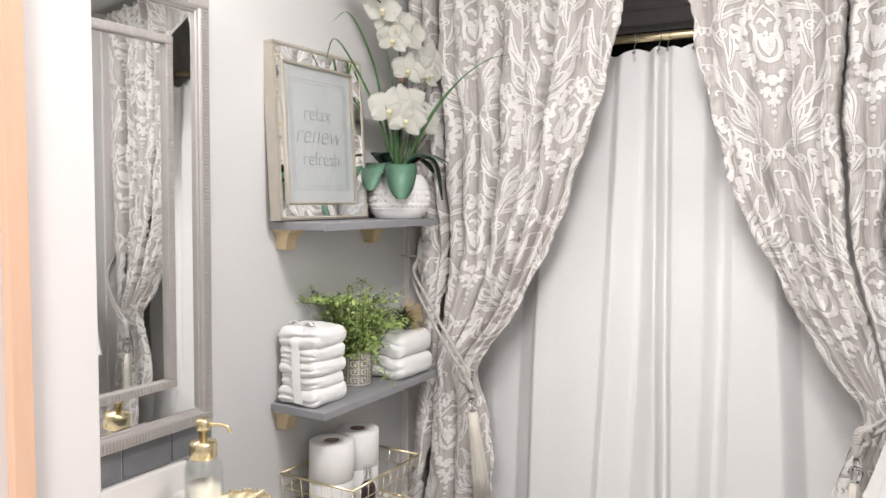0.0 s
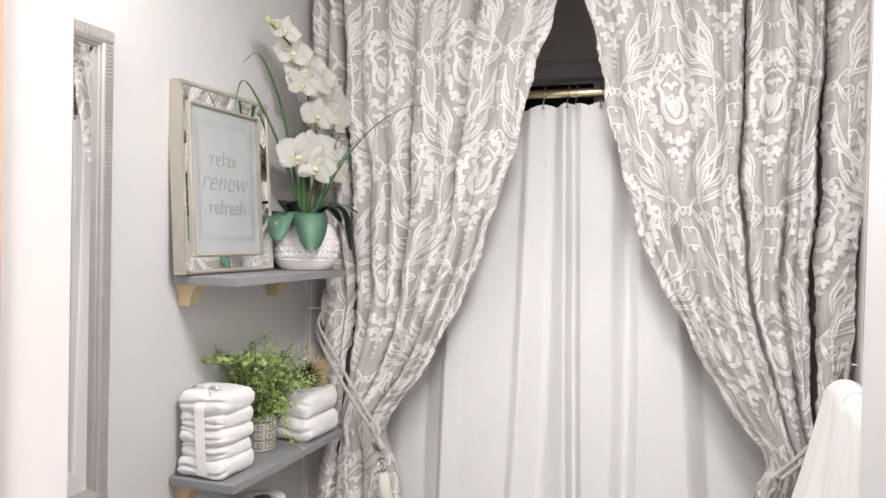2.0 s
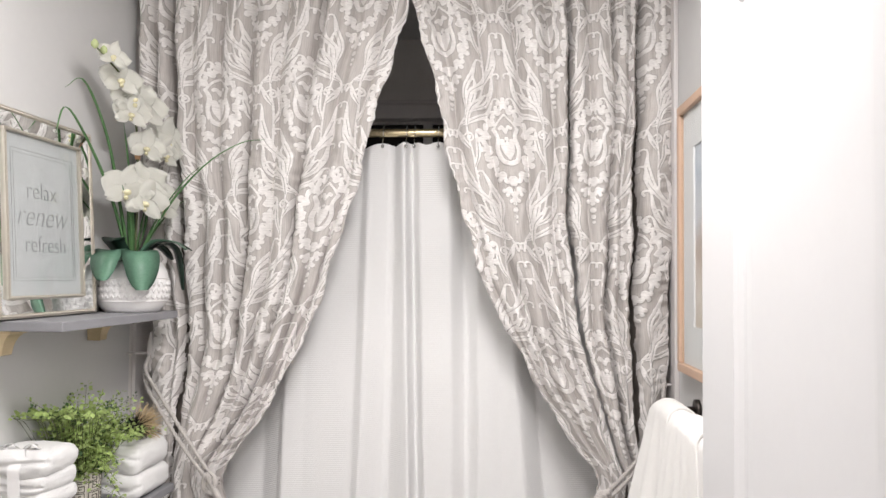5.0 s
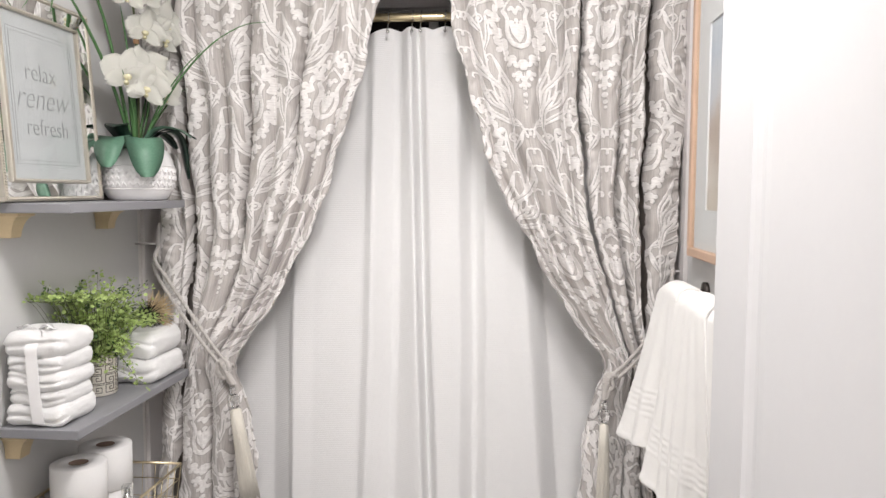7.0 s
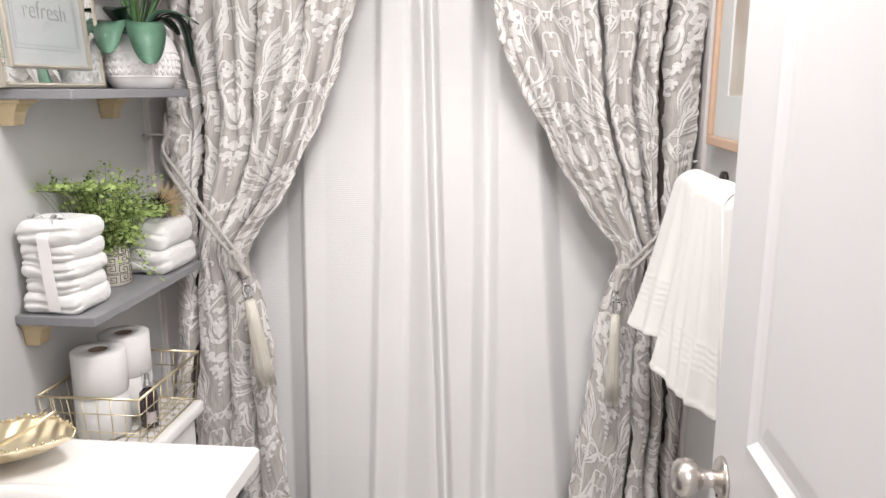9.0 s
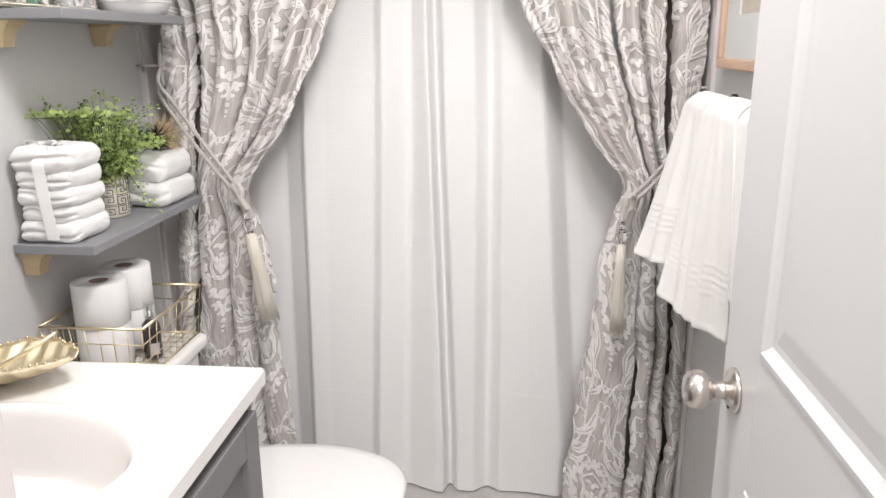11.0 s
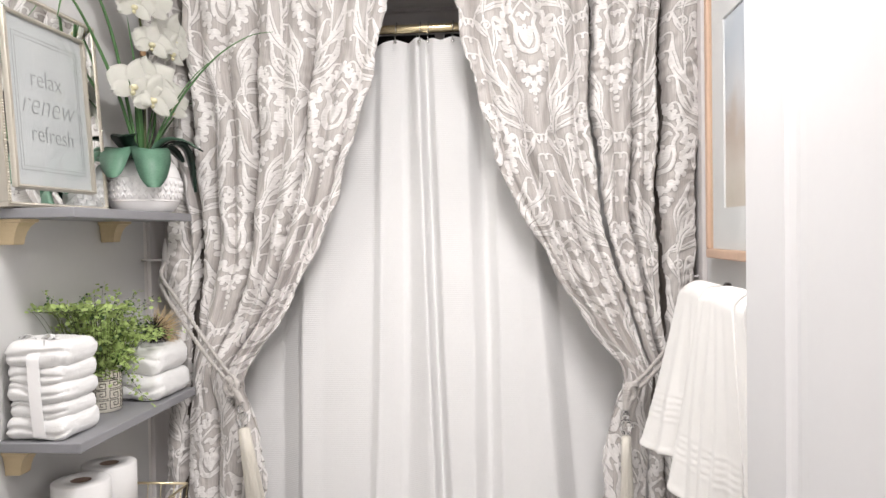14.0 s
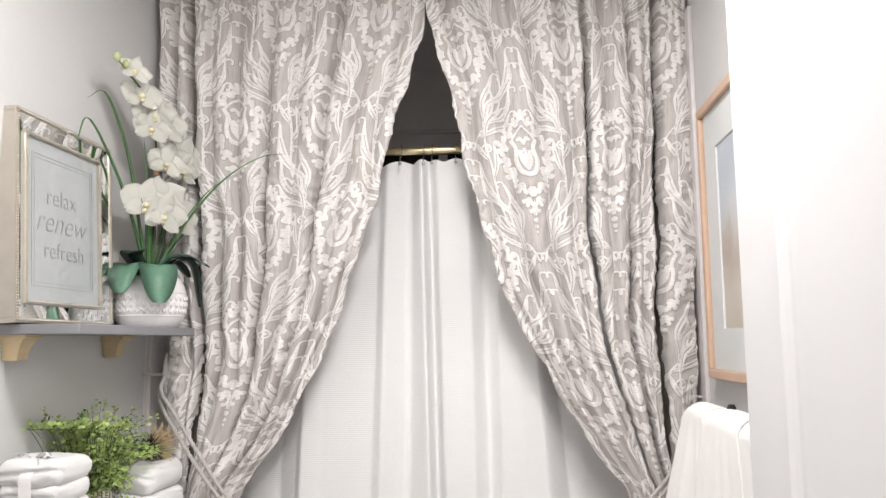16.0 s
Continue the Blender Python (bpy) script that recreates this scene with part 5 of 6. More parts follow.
def fern():
    cx, cy, z0 = -0.738, 1.822, 1.0005
    f = thing("potted_fern", (cx, cy, z0), "green maidenhair fern in cream Greek-key vase", "plant")
    r, h = 0.043, 0.104
    vase = part("vase", lathe([(r * 0.94, 0.0), (r, 0.003), (r, h - 0.003), (r * 0.97, h), (r * 0.88, h - 0.002), (r * 0.88, h - 0.012), (0.001, h - 0.014)], (cx, cy, z0), 40), M_VASE, f, "cream and gold ceramic vase", True)
    bm = bmesh.new()
    cols, rows_ = 9, 4
    cw, ch = 2 * math.pi / cols, (h - 0.014) / rows_
    key = [((0.05, 0.08), (0.95, 0.08)), ((0.05, 0.08), (0.05, 0.92)), ((0.05, 0.92), (0.75, 0.92)), ((0.75, 0.92), (0.75, 0.36)), ((0.75, 0.36), (0.35, 0.36)), ((0.35, 0.36), (0.35, 0.66)), ((0.35, 0.66), (0.55, 0.66))]
    for i in range(cols):
        for j in range(rows_):
            for (a, b), (c, d) in key:
                if (i + j) % 2:
                    b, d = 1 - b, 1 - d
                pts = []
                for s in (0, 0.5, 1):
                    an = (i + a + (c - a) * s) * cw
                    pts.append((cx + (r + 0.0002) * math.cos(an), cy + (r + 0.0002) * math.sin(an), z0 + 0.007 + (j + b + (d - b) * s) * ch))
                tube(pts, 0.00105, 4, bm)
    part("key_pattern", bm, M_KEY, vase, "dark raised Greek key")
    rng = random.Random(21)
    stems, light, dark = bmesh.new(), bmesh.new(), bmesh.new()

    def leaflet(bm, p, d, s):
        up = Vector((rng.gauss(0, 0.6), rng.gauss(0, 0.6), 1)).normalized()
        side = d.cross(up).normalized()
        n = side.cross(d).normalized()
        vs = [bm.verts.new(p)]
        for a, b, c in ((0.5, 0.5, 0.10), (0.95, 0.42, 0.12), (1.12, 0.0, 0.0), (0.95, -0.42, 0.12), (0.5, -0.5, 0.10)):
            vs.append(bm.verts.new(p + d * (a * s) + side * (b * s) + n * (c * s)))
        bm.faces.new((vs[0], vs[1], vs[2], vs[3]))
        bm.faces.new((vs[0], vs[3], vs[4], vs[5]))
    top = Vector((cx, cy, z0 + h - 0.01))
    for k in range(190):
        az = rng.uniform(0, 2 * math.pi)
        el = rng.uniform(0.10, 1.30) if k > 16 else rng.uniform(-0.30, 0.2)
        ln = rng.uniform(0.10, 0.235)
        d = Vector((math.cos(az) * math.cos(el) * 0.70, math.sin(az) * math.cos(el) * 1.35, math.sin(el) * 0.98))
        a = top + Vector((d.x * 0.12, d.y * 0.12, 0.01 + 0.02 * rng.random())) * 0.5
        d.y -= 0.14 if (d.y < 0 and el > 0.2) else 0.06
        b = top + d * ln * 0.55 + Vector((0, 0, 0.022))
        c = top + d * ln + Vector((0, 0, -0.035 * math.cos(el) - (0.05 if k <= 16 else 0)))
        if k <= 16:
            c.y = max(c.y, cy + 0.03)
        else:
            c.z = max(c.z, top.z + 0.002 + 0.03 * rng.random())
            c.y = max(c.y, 1.63 + 0.03 * rng.random())
            if c.y < 1.725:
                b.z, c.z = max(b.z, 1.225), max(c.z, 1.245)
            if c.y > 1.875:
                b.z, c.z = max(b.z, 1.15), max(c.z, 1.16)
        for q in (b, c):
            q.x = max(q.x, XW + 0.006)
            q.z = max(q.z, z0 + 0.015)
        line = curve([top + Vector((0, 0, -0.01)), a, b, c], 16)
        tube(line, lambda t: 0.0008 * (1 - 0.5 * t), 4, stems)
        for i in range(4, 17):
            for s in range(3):
                dd = (line[i] - line[i - 1]).normalized() * 0.5 + Vector((rng.gauss(0, 1), rng.gauss(0, 1), rng.gauss(0, 0.7))).normalized()
                dd.normalize()
                base = line[i] + dd * rng.uniform(0.002, 0.012)
                if base.x < XW + 0.004 or (base.y > 1.88 and base.z < 1.15) or (base.y < 1.715 and base.z < 1.245):
                    continue
                leaflet(dark if (k % 9 == 0 or rng.random() < 0.08) else light, base, dd, rng.uniform(0.0052, 0.0102) * (0.7 if k % 9 == 0 else 1.0))
    tagged(part("stalk", stems, M_STEM, f), "", "", "", "stuff")
    tagged(part("fronds", light, M_FERN, f, "fresh green fern leaflets"), "", "", "", "stuff")
    tagged(part("dark_fronds", dark, M_FERNDARK, f, "dark green fern leaflets"), "", "", "", "stuff")


fern()


# ---- vanity, mirror and light ----
VX, VY0, VY1, VZ = -0.190, 0.62, 1.262, 0.882


def vanity():
    v = thing("vanity_cabinet", (-0.5, 0.94, 0), "dark grey shaker vanity cabinet under a white top", "cabinet")
    part("body", several([((XW + 0.004, VY0, 0.08), (VX - 0.045, VY0 + 0.018, VZ - 0.030)), ((XW + 0.004, VY1 - 0.035, 0.0), (VX - 0.022, VY1 - 0.016, VZ - 0.030)), ((XW + 0.004, VY0 + 0.018, 0.08), (VX - 0.045, VY1 - 0.035, 0.10)), ((VX - 0.042, VY0 + 0.018, 0.10), (VX - 0.024, VY1 - 0.035, 0.14)), ((VX - 0.042, VY0 + 0.018, VZ - 0.06), (VX - 0.024, VY1 - 0.035, VZ - 0.030))], 0.002), M_CABINET, v)
    ym = (VY0 + VY1 - 0.02) / 2
    for a, b in ((VY0 + 0.012, ym - 0.003), (ym + 0.003, VY1 - 0.045)):
        z0, z1, x = 0.13, VZ - 0.055, VX - 0.022
        d = part("door", several([((x, a, z0), (x + 0.020, a + 0.055, z1)), ((x, b - 0.055, z0), (x + 0.020, b, z1)), ((x, a + 0.055, z0), (x + 0.020, b - 0.055, z0 + 0.055)), ((x, a + 0.055, z1 - 0.055), (x + 0.020, b - 0.055, z1))], 0.002), M_CABINET, v)
        part("inset_panel", slab((x + 0.002, a + 0.055, z0 + 0.055), (x + 0.010, b - 0.055, z1 - 0.055)), M_CABINET, d)
        yk = b - 0.028 if a < ym - 0.1 else a + 0.028
        part("handle", tube([(x + 0.020, yk, z1 - 0.16), (x + 0.045, yk, z1 - 0.155), (x + 0.045, yk, z1 - 0.065), (x + 0.020, yk, z1 - 0.06)], 0.0045, 10), M_NICKEL, d, "", True)
    # top with an oval sunk basin: a sheet whose height falls inside the oval
    cx, cy, rx, ry = -0.475, 0.945, 0.215, 0.150
    nx, ny = 150, 150
    x = np.linspace(XW + 0.004, VX, nx)
    y = np.linspace(VY0 - 0.01, VY1, ny)
    Y, X = np.meshgrid(y, x, indexing="ij")
    r = np.sqrt(((X - cx) / rx) ** 2 + ((Y - cy) / ry) ** 2)
    s = np.clip((1 - r) / 0.22, 0, 1)
    Z = VZ - 0.115 * (s * s * (3 - 2 * s)) * (0.80 + 0.20 * np.clip(1 - r, 0, 1)) + 0.003 * np.exp(-((r - 1.05) / 0.05) ** 2)
    edge = np.minimum(np.minimum(X - x[0] + 1, VX - X), np.minimum(Y - y[0] + 1, VY1 - Y))
    Z -= 0.006 * np.clip(1 - edge / 0.006, 0, 1) ** 2
    top = thing("sink_counter", (-0.5, 0.94, VZ - 0.03), "white cultured marble vanity top with oval basin", "countertop")
    grid_mesh("top_surface", X, Y, Z, M_COUNTER, top)
    part("edge_slab", several([((VX - 0.03, VY0 - 0.01, VZ - 0.030), (VX, VY1, VZ - 0.006)), ((XW + 0.004, VY1 - 0.03, VZ - 0.030), (VX - 0.03, VY1, VZ - 0.006)), ((XW + 0.004, VY0 - 0.01, VZ - 0.030), (VX - 0.03, VY0 + 0.02, VZ - 0.006))]), M_COUNTER, top)
    part("upstand", slab((XW + 0.003, VY0 - 0.01, VZ - 0.004), (XW + 0.022, VY1, 0.944), 0.004), M_COUNTER, top)
    part("drain", lathe([(0.022, 0), (0.022, 0.003), (0.014, 0.005), (0.001, 0.005)], (cx, cy, VZ - 0.115), 20), M_NICKEL, top, "", True)


vanity()


def backsplash():
    b = tagged(thing("backsplash", (XW, 0.95, 0.945), "single course of dark grey glazed wall tiles above vanity", "tiles"), "", "", "", "structure")
    part("grout", slab((XW, VY0, 0.945), (XW + 0.006, VY1 + 0.08, 1.014)), M_GROUT, b)
    for row, (z0, z1, off) in enumerate(((0.948, 1.012, 0.0),)):
        y = VY0 - 0.12 + off
        while y < VY1 + 0.08:
            a, c = max(y, VY0), min(y + 0.118, VY1 + 0.08)
            if c - a > 0.02:
                part("tile", slab((XW + 0.004, a, z0), (XW + 0.011, c, z1), 0.0015, 2), M_TILE, b)
            y += 0.122


backsplash()


def ridged_strip(bm, a, b, width, normal, depth, axis):
    """A moulding between two points covered with crosswise ridges."""
    a, b = Vector(a), Vector(b)
    n = max(2, int((b - a).length / 0.0075))
    d = (b - a) / n
    for k in range(n):
        p, q = a + d * (k + 0.07), a + d * (k + 0.93)
        lo = Vector([min(p[i], q[i]) for i in range(3)])
        hi = Vector([max(p[i], q[i]) for i in range(3)])
        lo[axis] -= width / 2
        hi[axis] += width / 2
        hi[0] += depth
        slab(lo, hi, 0.0012, 1, bm)


def wall_mirror():
    y0, y1, z0, z1, x = 0.66, 1.331, 1.016, 1.945, XW + 0.002
    m = thing("wall_mirror", (x, 1.0, z0), "large silver-framed mirror hanging above the vanity", "mirror")
    part("backing", slab((x, y0 + 0.01, z0 + 0.01), (x + 0.012, y1 - 0.01, z1 - 0.01)), M_CARD, m)
    w = 0.026
    bm = several([((x, y0, z0), (x + 0.026, y1, z0 + w)), ((x, y0, z1 - w), (x + 0.026, y1, z1)), ((x, y0, z0 + w), (x + 0.026, y0 + w, z1 - w)), ((x, y1 - w, z0 + w), (x + 0.026, y1, z1 - w))], 0.003)
    outer = part("outer_frame", bm, M_SILVER, m)
    bm = bmesh.new()
    for a, b, ax in (((x + 0.0255, y0, z0 + w / 2), (x + 0.0255, y1, z0 + w / 2), 2), ((x + 0.0255, y0, z1 - w / 2), (x + 0.0255, y1, z1 - w / 2), 2), ((x + 0.0255, y0 + w / 2, z0 + w), (x + 0.0255, y0 + w / 2, z1 - w), 1), ((x + 0.0255, y1 - w / 2, z0 + w), (x + 0.0255, y1 - w / 2, z1 - w), 1)):
        ridged_strip(bm, a, b, w - 0.008, None, 0.0018, ax)
    part("ridge_strip", bm, M_SILVER, outer)
    band = 0.072
    bm = bmesh.new()
    rings = []
    for i, xx in ((w + 0.010, 0.0125), (w + 0.012, 0.0125), (w + band, 0.0165)):
        rings.append([bm.verts.new((x + xx, yy, zz2)) for yy, zz2 in ((y0 + i, z0 + i), (y1 - i, z0 + i), (y1 - i, z1 - i), (y0 + i, z1 - i))])
    for p, q in zip(rings, rings[1:]):
        for k in range(4):
            bm.faces.new((p[k], p[(k + 1) % 4], q[(k + 1) % 4], q[k]))
    lip = bmesh.new()
    steps = []
    for i, xx in ((w - 0.001, 0.0255), (w + 0.003, 0.0235), (w + 0.004, 0.0195), (w + 0.008, 0.0180), (w + 0.0095, 0.0120)):
        steps.append([lip.verts.new((x + xx, yy, zz2)) for yy, zz2 in ((y0 + i, z0 + i), (y1 - i, z0 + i), (y1 - i, z1 - i), (y0 + i, z1 - i))])
    for p, q in zip(steps, steps[1:]):
        for k in range(4):
            lip.faces.new((p[k], p[(k + 1) % 4], q[(k + 1) % 4], q[k]))
    part("stepped_lip", lip, M_SILVER, outer)
    part("mirror_border", bm, M_MIRROR, m, "bevelled glass border")
    i0 = w + band
    w2 = 0.018
    bm = several([((x, y0 + i0, z0 + i0), (x + 0.0255, y1 - i0, z0 + i0 + w2)), ((x, y0 + i0, z1 - i0 - w2), (x + 0.0255, y1 - i0, z1 - i0)), ((x, y0 + i0, z0 + i0 + w2), (x + 0.0255, y0 + i0 + w2, z1 - i0 - w2)), ((x, y1 - i0 - w2, z0 + i0 + w2), (x + 0.0255, y1 - i0, z1 - i0 - w2))], 0.002)
    inner = part("inner_frame", bm, M_SILVER, m)
    bm = bmesh.new()
    c = i0 + w2 / 2
    for a, b, ax in (((x + 0.025, y0 + i0, z0 + c), (x + 0.025, y1 - i0, z0 + c), 2), ((x + 0.025, y0 + i0, z1 - c), (x + 0.025, y1 - i0, z1 - c), 2), ((x + 0.025, y0 + c, z0 + i0 + w2), (x + 0.025, y0 + c, z1 - i0 - w2), 1), ((x + 0.025, y1 - c, z0 + i0 + w2), (x + 0.025, y1 - c, z1 - i0 - w2), 1)):
        ridged_strip(bm, a, b, w2 - 0.005, None, 0.0015, ax)
    part("ridge_strip", bm, M_SILVER, inner)
    i1 = i0 + w2
    glass = slab((x + 0.004, y0 + i1, z0 + i1), (x + 0.0115, y1 - i1, z1 - i1))
    for v in glass.verts:
        v.co.x += 0.0035 * (1 if v.co.y > 1.0 else -0.3)
    part("glass", glass, M_MIRROR, m, "plain mirror glass")


wall_mirror()


def vanity_light():
    v = thing("vanity_light", (XW, 1.0, 2.17), "gold wall bar with three lit glass globes", "wall lamp")
    part("back_plate", slab((XW + 0.001, 0.72, 2.14), (XW + 0.02, 1.28, 2.20), 0.006), M_GOLD, v)
    for y in (0.80, 1.0, 1.20):
        part("arm", tube(curve([(XW + 0.02, y, 2.17), (XW + 0.09, y, 2.19), (XW + 0.145, y, 2.23)], 10), 0.007, 10), M_GOLD, v, "", True)
        part("cup", lathe([(0.012, 0.0), (0.026, 0.004), (0.028, 0.02), (0.024, 0.022)], (XW + 0.145, y, 2.208), 18), M_GOLD, v, "", True)
        g = part("globe", lathe([(0.005, -0.058), (0.035, -0.046), (0.054, -0.018), (0.055, 0.012), (0.04, 0.042), (0.024, 0.052)], (XW + 0.145, y, 2.155), 24), M_BULB, v, "lit white glass globe", True)
        g.visible_shadow = False
    # stand-in fixture round the assumed overhead fill
    c = thing("added_ceiling_light", (0.20, 1.12, 2.43), "round flush ceiling light, unseen, added as fill", "ceiling lamp")
    part("base", lathe([(0.15, 0.0), (0.15, 0.02), (0.14, 0.032)], (0.20, 1.12, 2.4325), 40), M_NICKEL, c, "", True)
    # housing for the added hall fill; no such fixture is in view
    h = thing("added_ceiling_light", (0.50, -0.60, 2.43), "round flush hall light, unseen, added as fill", "ceiling lamp")
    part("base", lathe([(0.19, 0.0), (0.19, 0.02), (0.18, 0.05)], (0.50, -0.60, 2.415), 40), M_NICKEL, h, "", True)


vanity_light()


def soap_dispenser():
    x, y, z = -0.655, 1.195, VZ + 0.0005
    s = thing("soap_dispenser", (x, y, z), "clear glass soap bottle with gold pump on vanity", "soap dispenser")
    part("bottle", lathe([(0.036, 0.0), (0.0385, 0.004), (0.0385, 0.085), (0.036, 0.100), (0.028, 0.110), (0.024, 0.114), (0.022, 0.114), (0.022, 0.108), (0.0345, 0.096), (0.0355, 0.083), (0.0355, 0.008), (0.001, 0.007)], (x, y, z), 40), M_CLEAR, s, "clear glass bottle", True)
    part("soap", lathe([(0.034, 0.009), (0.0348, 0.012), (0.0348, 0.058), (0.001, 0.058)], (x, y, z), 32), M_SOAP, s, "", True)
    col = part("collar", lathe([(0.0265, 0.112), (0.0275, 0.114), (0.0275, 0.140), (0.025, 0.145), (0.010, 0.147), (0.009, 0.148)], (x, y, z), 36), M_GOLD, s, "", True)
    part("pump_head", lathe([(0.008, 0.147), (0.008, 0.168), (0.0145, 0.169), (0.0155, 0.174), (0.0155, 0.186), (0.013, 0.191), (0.001, 0.192)], (x, y, z), 30), M_GOLD, col, "", True)
    part("nozzle", tube(curve([(x, y, z + 0.181), (x + 0.030, y + 0.015, z + 0.180), (x + 0.045, y + 0.022, z + 0.176), (x + 0.050, y + 0.025, z + 0.165)], 10), 0.004, 10), M_GOLD, col, "", True)
    part("dip_tube", tube([(x, y, z + 0.01), (x, y, z + 0.115)], 0.0028, 8), M_CLEAR, s, "", True)


soap_dispenser()


def leaf_dish():
    d = thing("leaf_dish", (-0.59, 1.20, VZ), "hammered gold leaf-shaped dish with beaded rim", "dish")
    n, m = 44, 22
    s = np.linspace(0, 1, n)
    q = np.linspace(-1, 1, m)
    S, Q = np.meshgrid(s, q, indexing="ij")
    wid = 0.075 * np.sin(np.pi * np.clip(0.06 + 0.92 * S ** 0.8, 0, 1)) ** 0.7 * (1 + 0.06 * np.sin(S * 38))
    X = -0.655 + 0.195 * S
    Yy = 1.160 + wid * Q + 0.02 * S
    Zz = VZ + 0.003 + 0.038 * np.abs(Q) ** 2.2 * np.sin(np.pi * np.clip(0.1 + 0.85 * S, 0, 1)) + 0.040 * S ** 3 + 0.010 * (1 - S) ** 4 + 0.0006 * np.sin(S * 40 + np.abs(Q) * 12)
    bowl = grid_mesh("bowl", X, Yy, Zz, M_LEAFGOLD, d, "", None, None, 0.002)
    for side in (0, m - 1):
        bm = bmesh.new()
        for i in range(2, n, 2):
            bmesh.ops.create_icosphere(bm, subdivisions=1, radius=0.0030, matrix=Matrix.Translation((X[i, side], Yy[i, side], Zz[i, side] + 0.0015)))
        part("beaded_rim", bm, M_GOLD, bowl, "", True)
    part("stalk", tube(curve([(-0.655, 1.160, VZ + 0.009), (-0.580, 1.160, VZ + 0.030), (-0.525, 1.172, VZ + 0.058), (-0.500, 1.205, VZ + 0.074)], 16), lambda t: 0.0045 - 0.0015 * t, 8), M_LEAFGOLD, d, "", True)


leaf_dish()


# ---- toilet and the basket on it ----
def toilet():
    t = thing("toilet", (-0.45, 1.68, 0), "white porcelain toilet with closed lid", "toilet")
    cy = 1.675

    def oval(z, x0, x1, half, n=48, power=2.3):
        pts = []
        for k in range(n):
            a = 2 * math.pi * k / n
            c, s = math.cos(a), math.sin(a)
            rx = (x1 - x0) / 2
            pts.append(((x0 + x1) / 2 + rx * abs(c) ** (2 / power) * (1 if c > 0 else -1), cy + half * abs(s) ** (2 / power) * (1 if s > 0 else -1), z * 0.972))
        return pts

    def loft(name, layers, mat):
        bm = bmesh.new()
        rings = [[bm.verts.new(p) for p in layer] for layer in layers]
        for p, q in zip(rings, rings[1:]):
            for k in range(len(p)):
                bm.faces.new((p[k], p[(k + 1) % len(p)], q[(k + 1) % len(p)], q[k]))
        bm.faces.new(rings[0][::-1])
        bm.faces.new(rings[-1])
        return part(name, bm, mat, t, "", True)
    loft("pedestal", [oval(0.0, -0.60, -0.16, 0.115), oval(0.05, -0.60, -0.17, 0.110), oval(0.15, -0.58, -0.18, 0.100), oval(0.26, -0.60, -0.10, 0.145), oval(0.335, -0.62, -0.045, 0.178), oval(0.361, -0.62, -0.040, 0.180)], M_CERAMIC)
    loft("seat", [oval(0.363, -0.55, -0.036, 0.182), oval(0.367, -0.55, -0.030, 0.186), oval(0.379, -0.55, -0.030, 0.186), oval(0.382, -0.55, -0.034, 0.183)], M_CERAMIC)
    loft("lid", [oval(0.3835, -0.555, -0.034, 0.184), oval(0.387, -0.555, -0.026, 0.189), oval(0.397, -0.555, -0.026, 0.189), oval(0.404, -0.55, -0.034, 0.182), oval(0.4075, -0.53, -0.065, 0.155), oval(0.4085, -0.45, -0.15, 0.08)], M_CERAMIC)
    part("tank", slab((XW + 0.012, cy - 0.205, 0.36), (-0.575, cy + 0.195, 0.648), 0.025, 5), M_CERAMIC, t, "", True)
    part("tank_lid", slab((XW + 0.006, cy - 0.215, 0.650), (-0.555, cy + 0.205, 0.685), 0.014, 4), M_CERAMIC, t, "", True)
    part("flush_lever", tube([(-0.573, cy - 0.14, 0.59), (-0.560, cy - 0.14, 0.59), (-0.556, cy - 0.08, 0.585)], 0.005, 10), M_CHROME, t, "", True)


toilet()


def wire_basket():
    x0, x1, y0, y1, z0, z1 = -0.778, -0.575, 1.585, 1.865, 0.6875, 0.812
    b = thing("wire_basket", ((x0 + x1) / 2, 1.74, z0), "pale gold wire grid basket on the toilet tank", "basket")
    f = 0.012

    def ring(z, grow, r, name):
        pts = [(x0 - grow, y0 - grow, z), (x1 + grow, y0 - grow, z), (x1 + grow, y1 + grow, z), (x0 - grow, y1 + grow, z)]
        bm = bmesh.new()
        for k in range(4):
            tube([pts[k], pts[(k + 1) % 4]], r, 8, bm)
            bmesh.ops.create_icosphere(bm, subdivisions=1, radius=r, matrix=Matrix.Translation(pts[k]))
        part(name, bm, M_GOLDWIRE, b, "", True)
    ring(z1, f, 0.0030, "rim")
    ring(z0 + 0.002, 0.0, 0.0020, "base_ring")
    for s in (0.35, 0.70):
        g = f * s
        z = z0 + (z1 - z0) * s
        part("wire", tube([(x0 - g, y0 - g, z), (x1 + g, y0 - g, z), (x1 + g, y1 + g, z), (x0 - g, y1 + g, z)], 0.0013, 5, None, True), M_GOLDWIRE, b, "", True)
    for k in range(8):
        x = x0 + (x1 - x0) * k / 7
        xo = x + f * (2 * k / 7 - 1)
        part("wire", tube([(xo, y0 - f, z1), (x, y0, z0 + 0.002), (x, y1, z0 + 0.002), (xo, y1 + f, z1)], 0.0013, 5), M_GOLDWIRE, b, "", True)
    for k in range(10):
        y = y0 + (y1 - y0) * k / 9
        yo = y + f * (2 * k / 9 - 1)
        part("wire", tube([(x0 - f, yo, z1), (x0, y, z0 + 0.002), (x1, y, z0 + 0.002), (x1 + f, yo, z1)], 0.0013, 5), M_GOLDWIRE, b, "", True)


wire_basket()


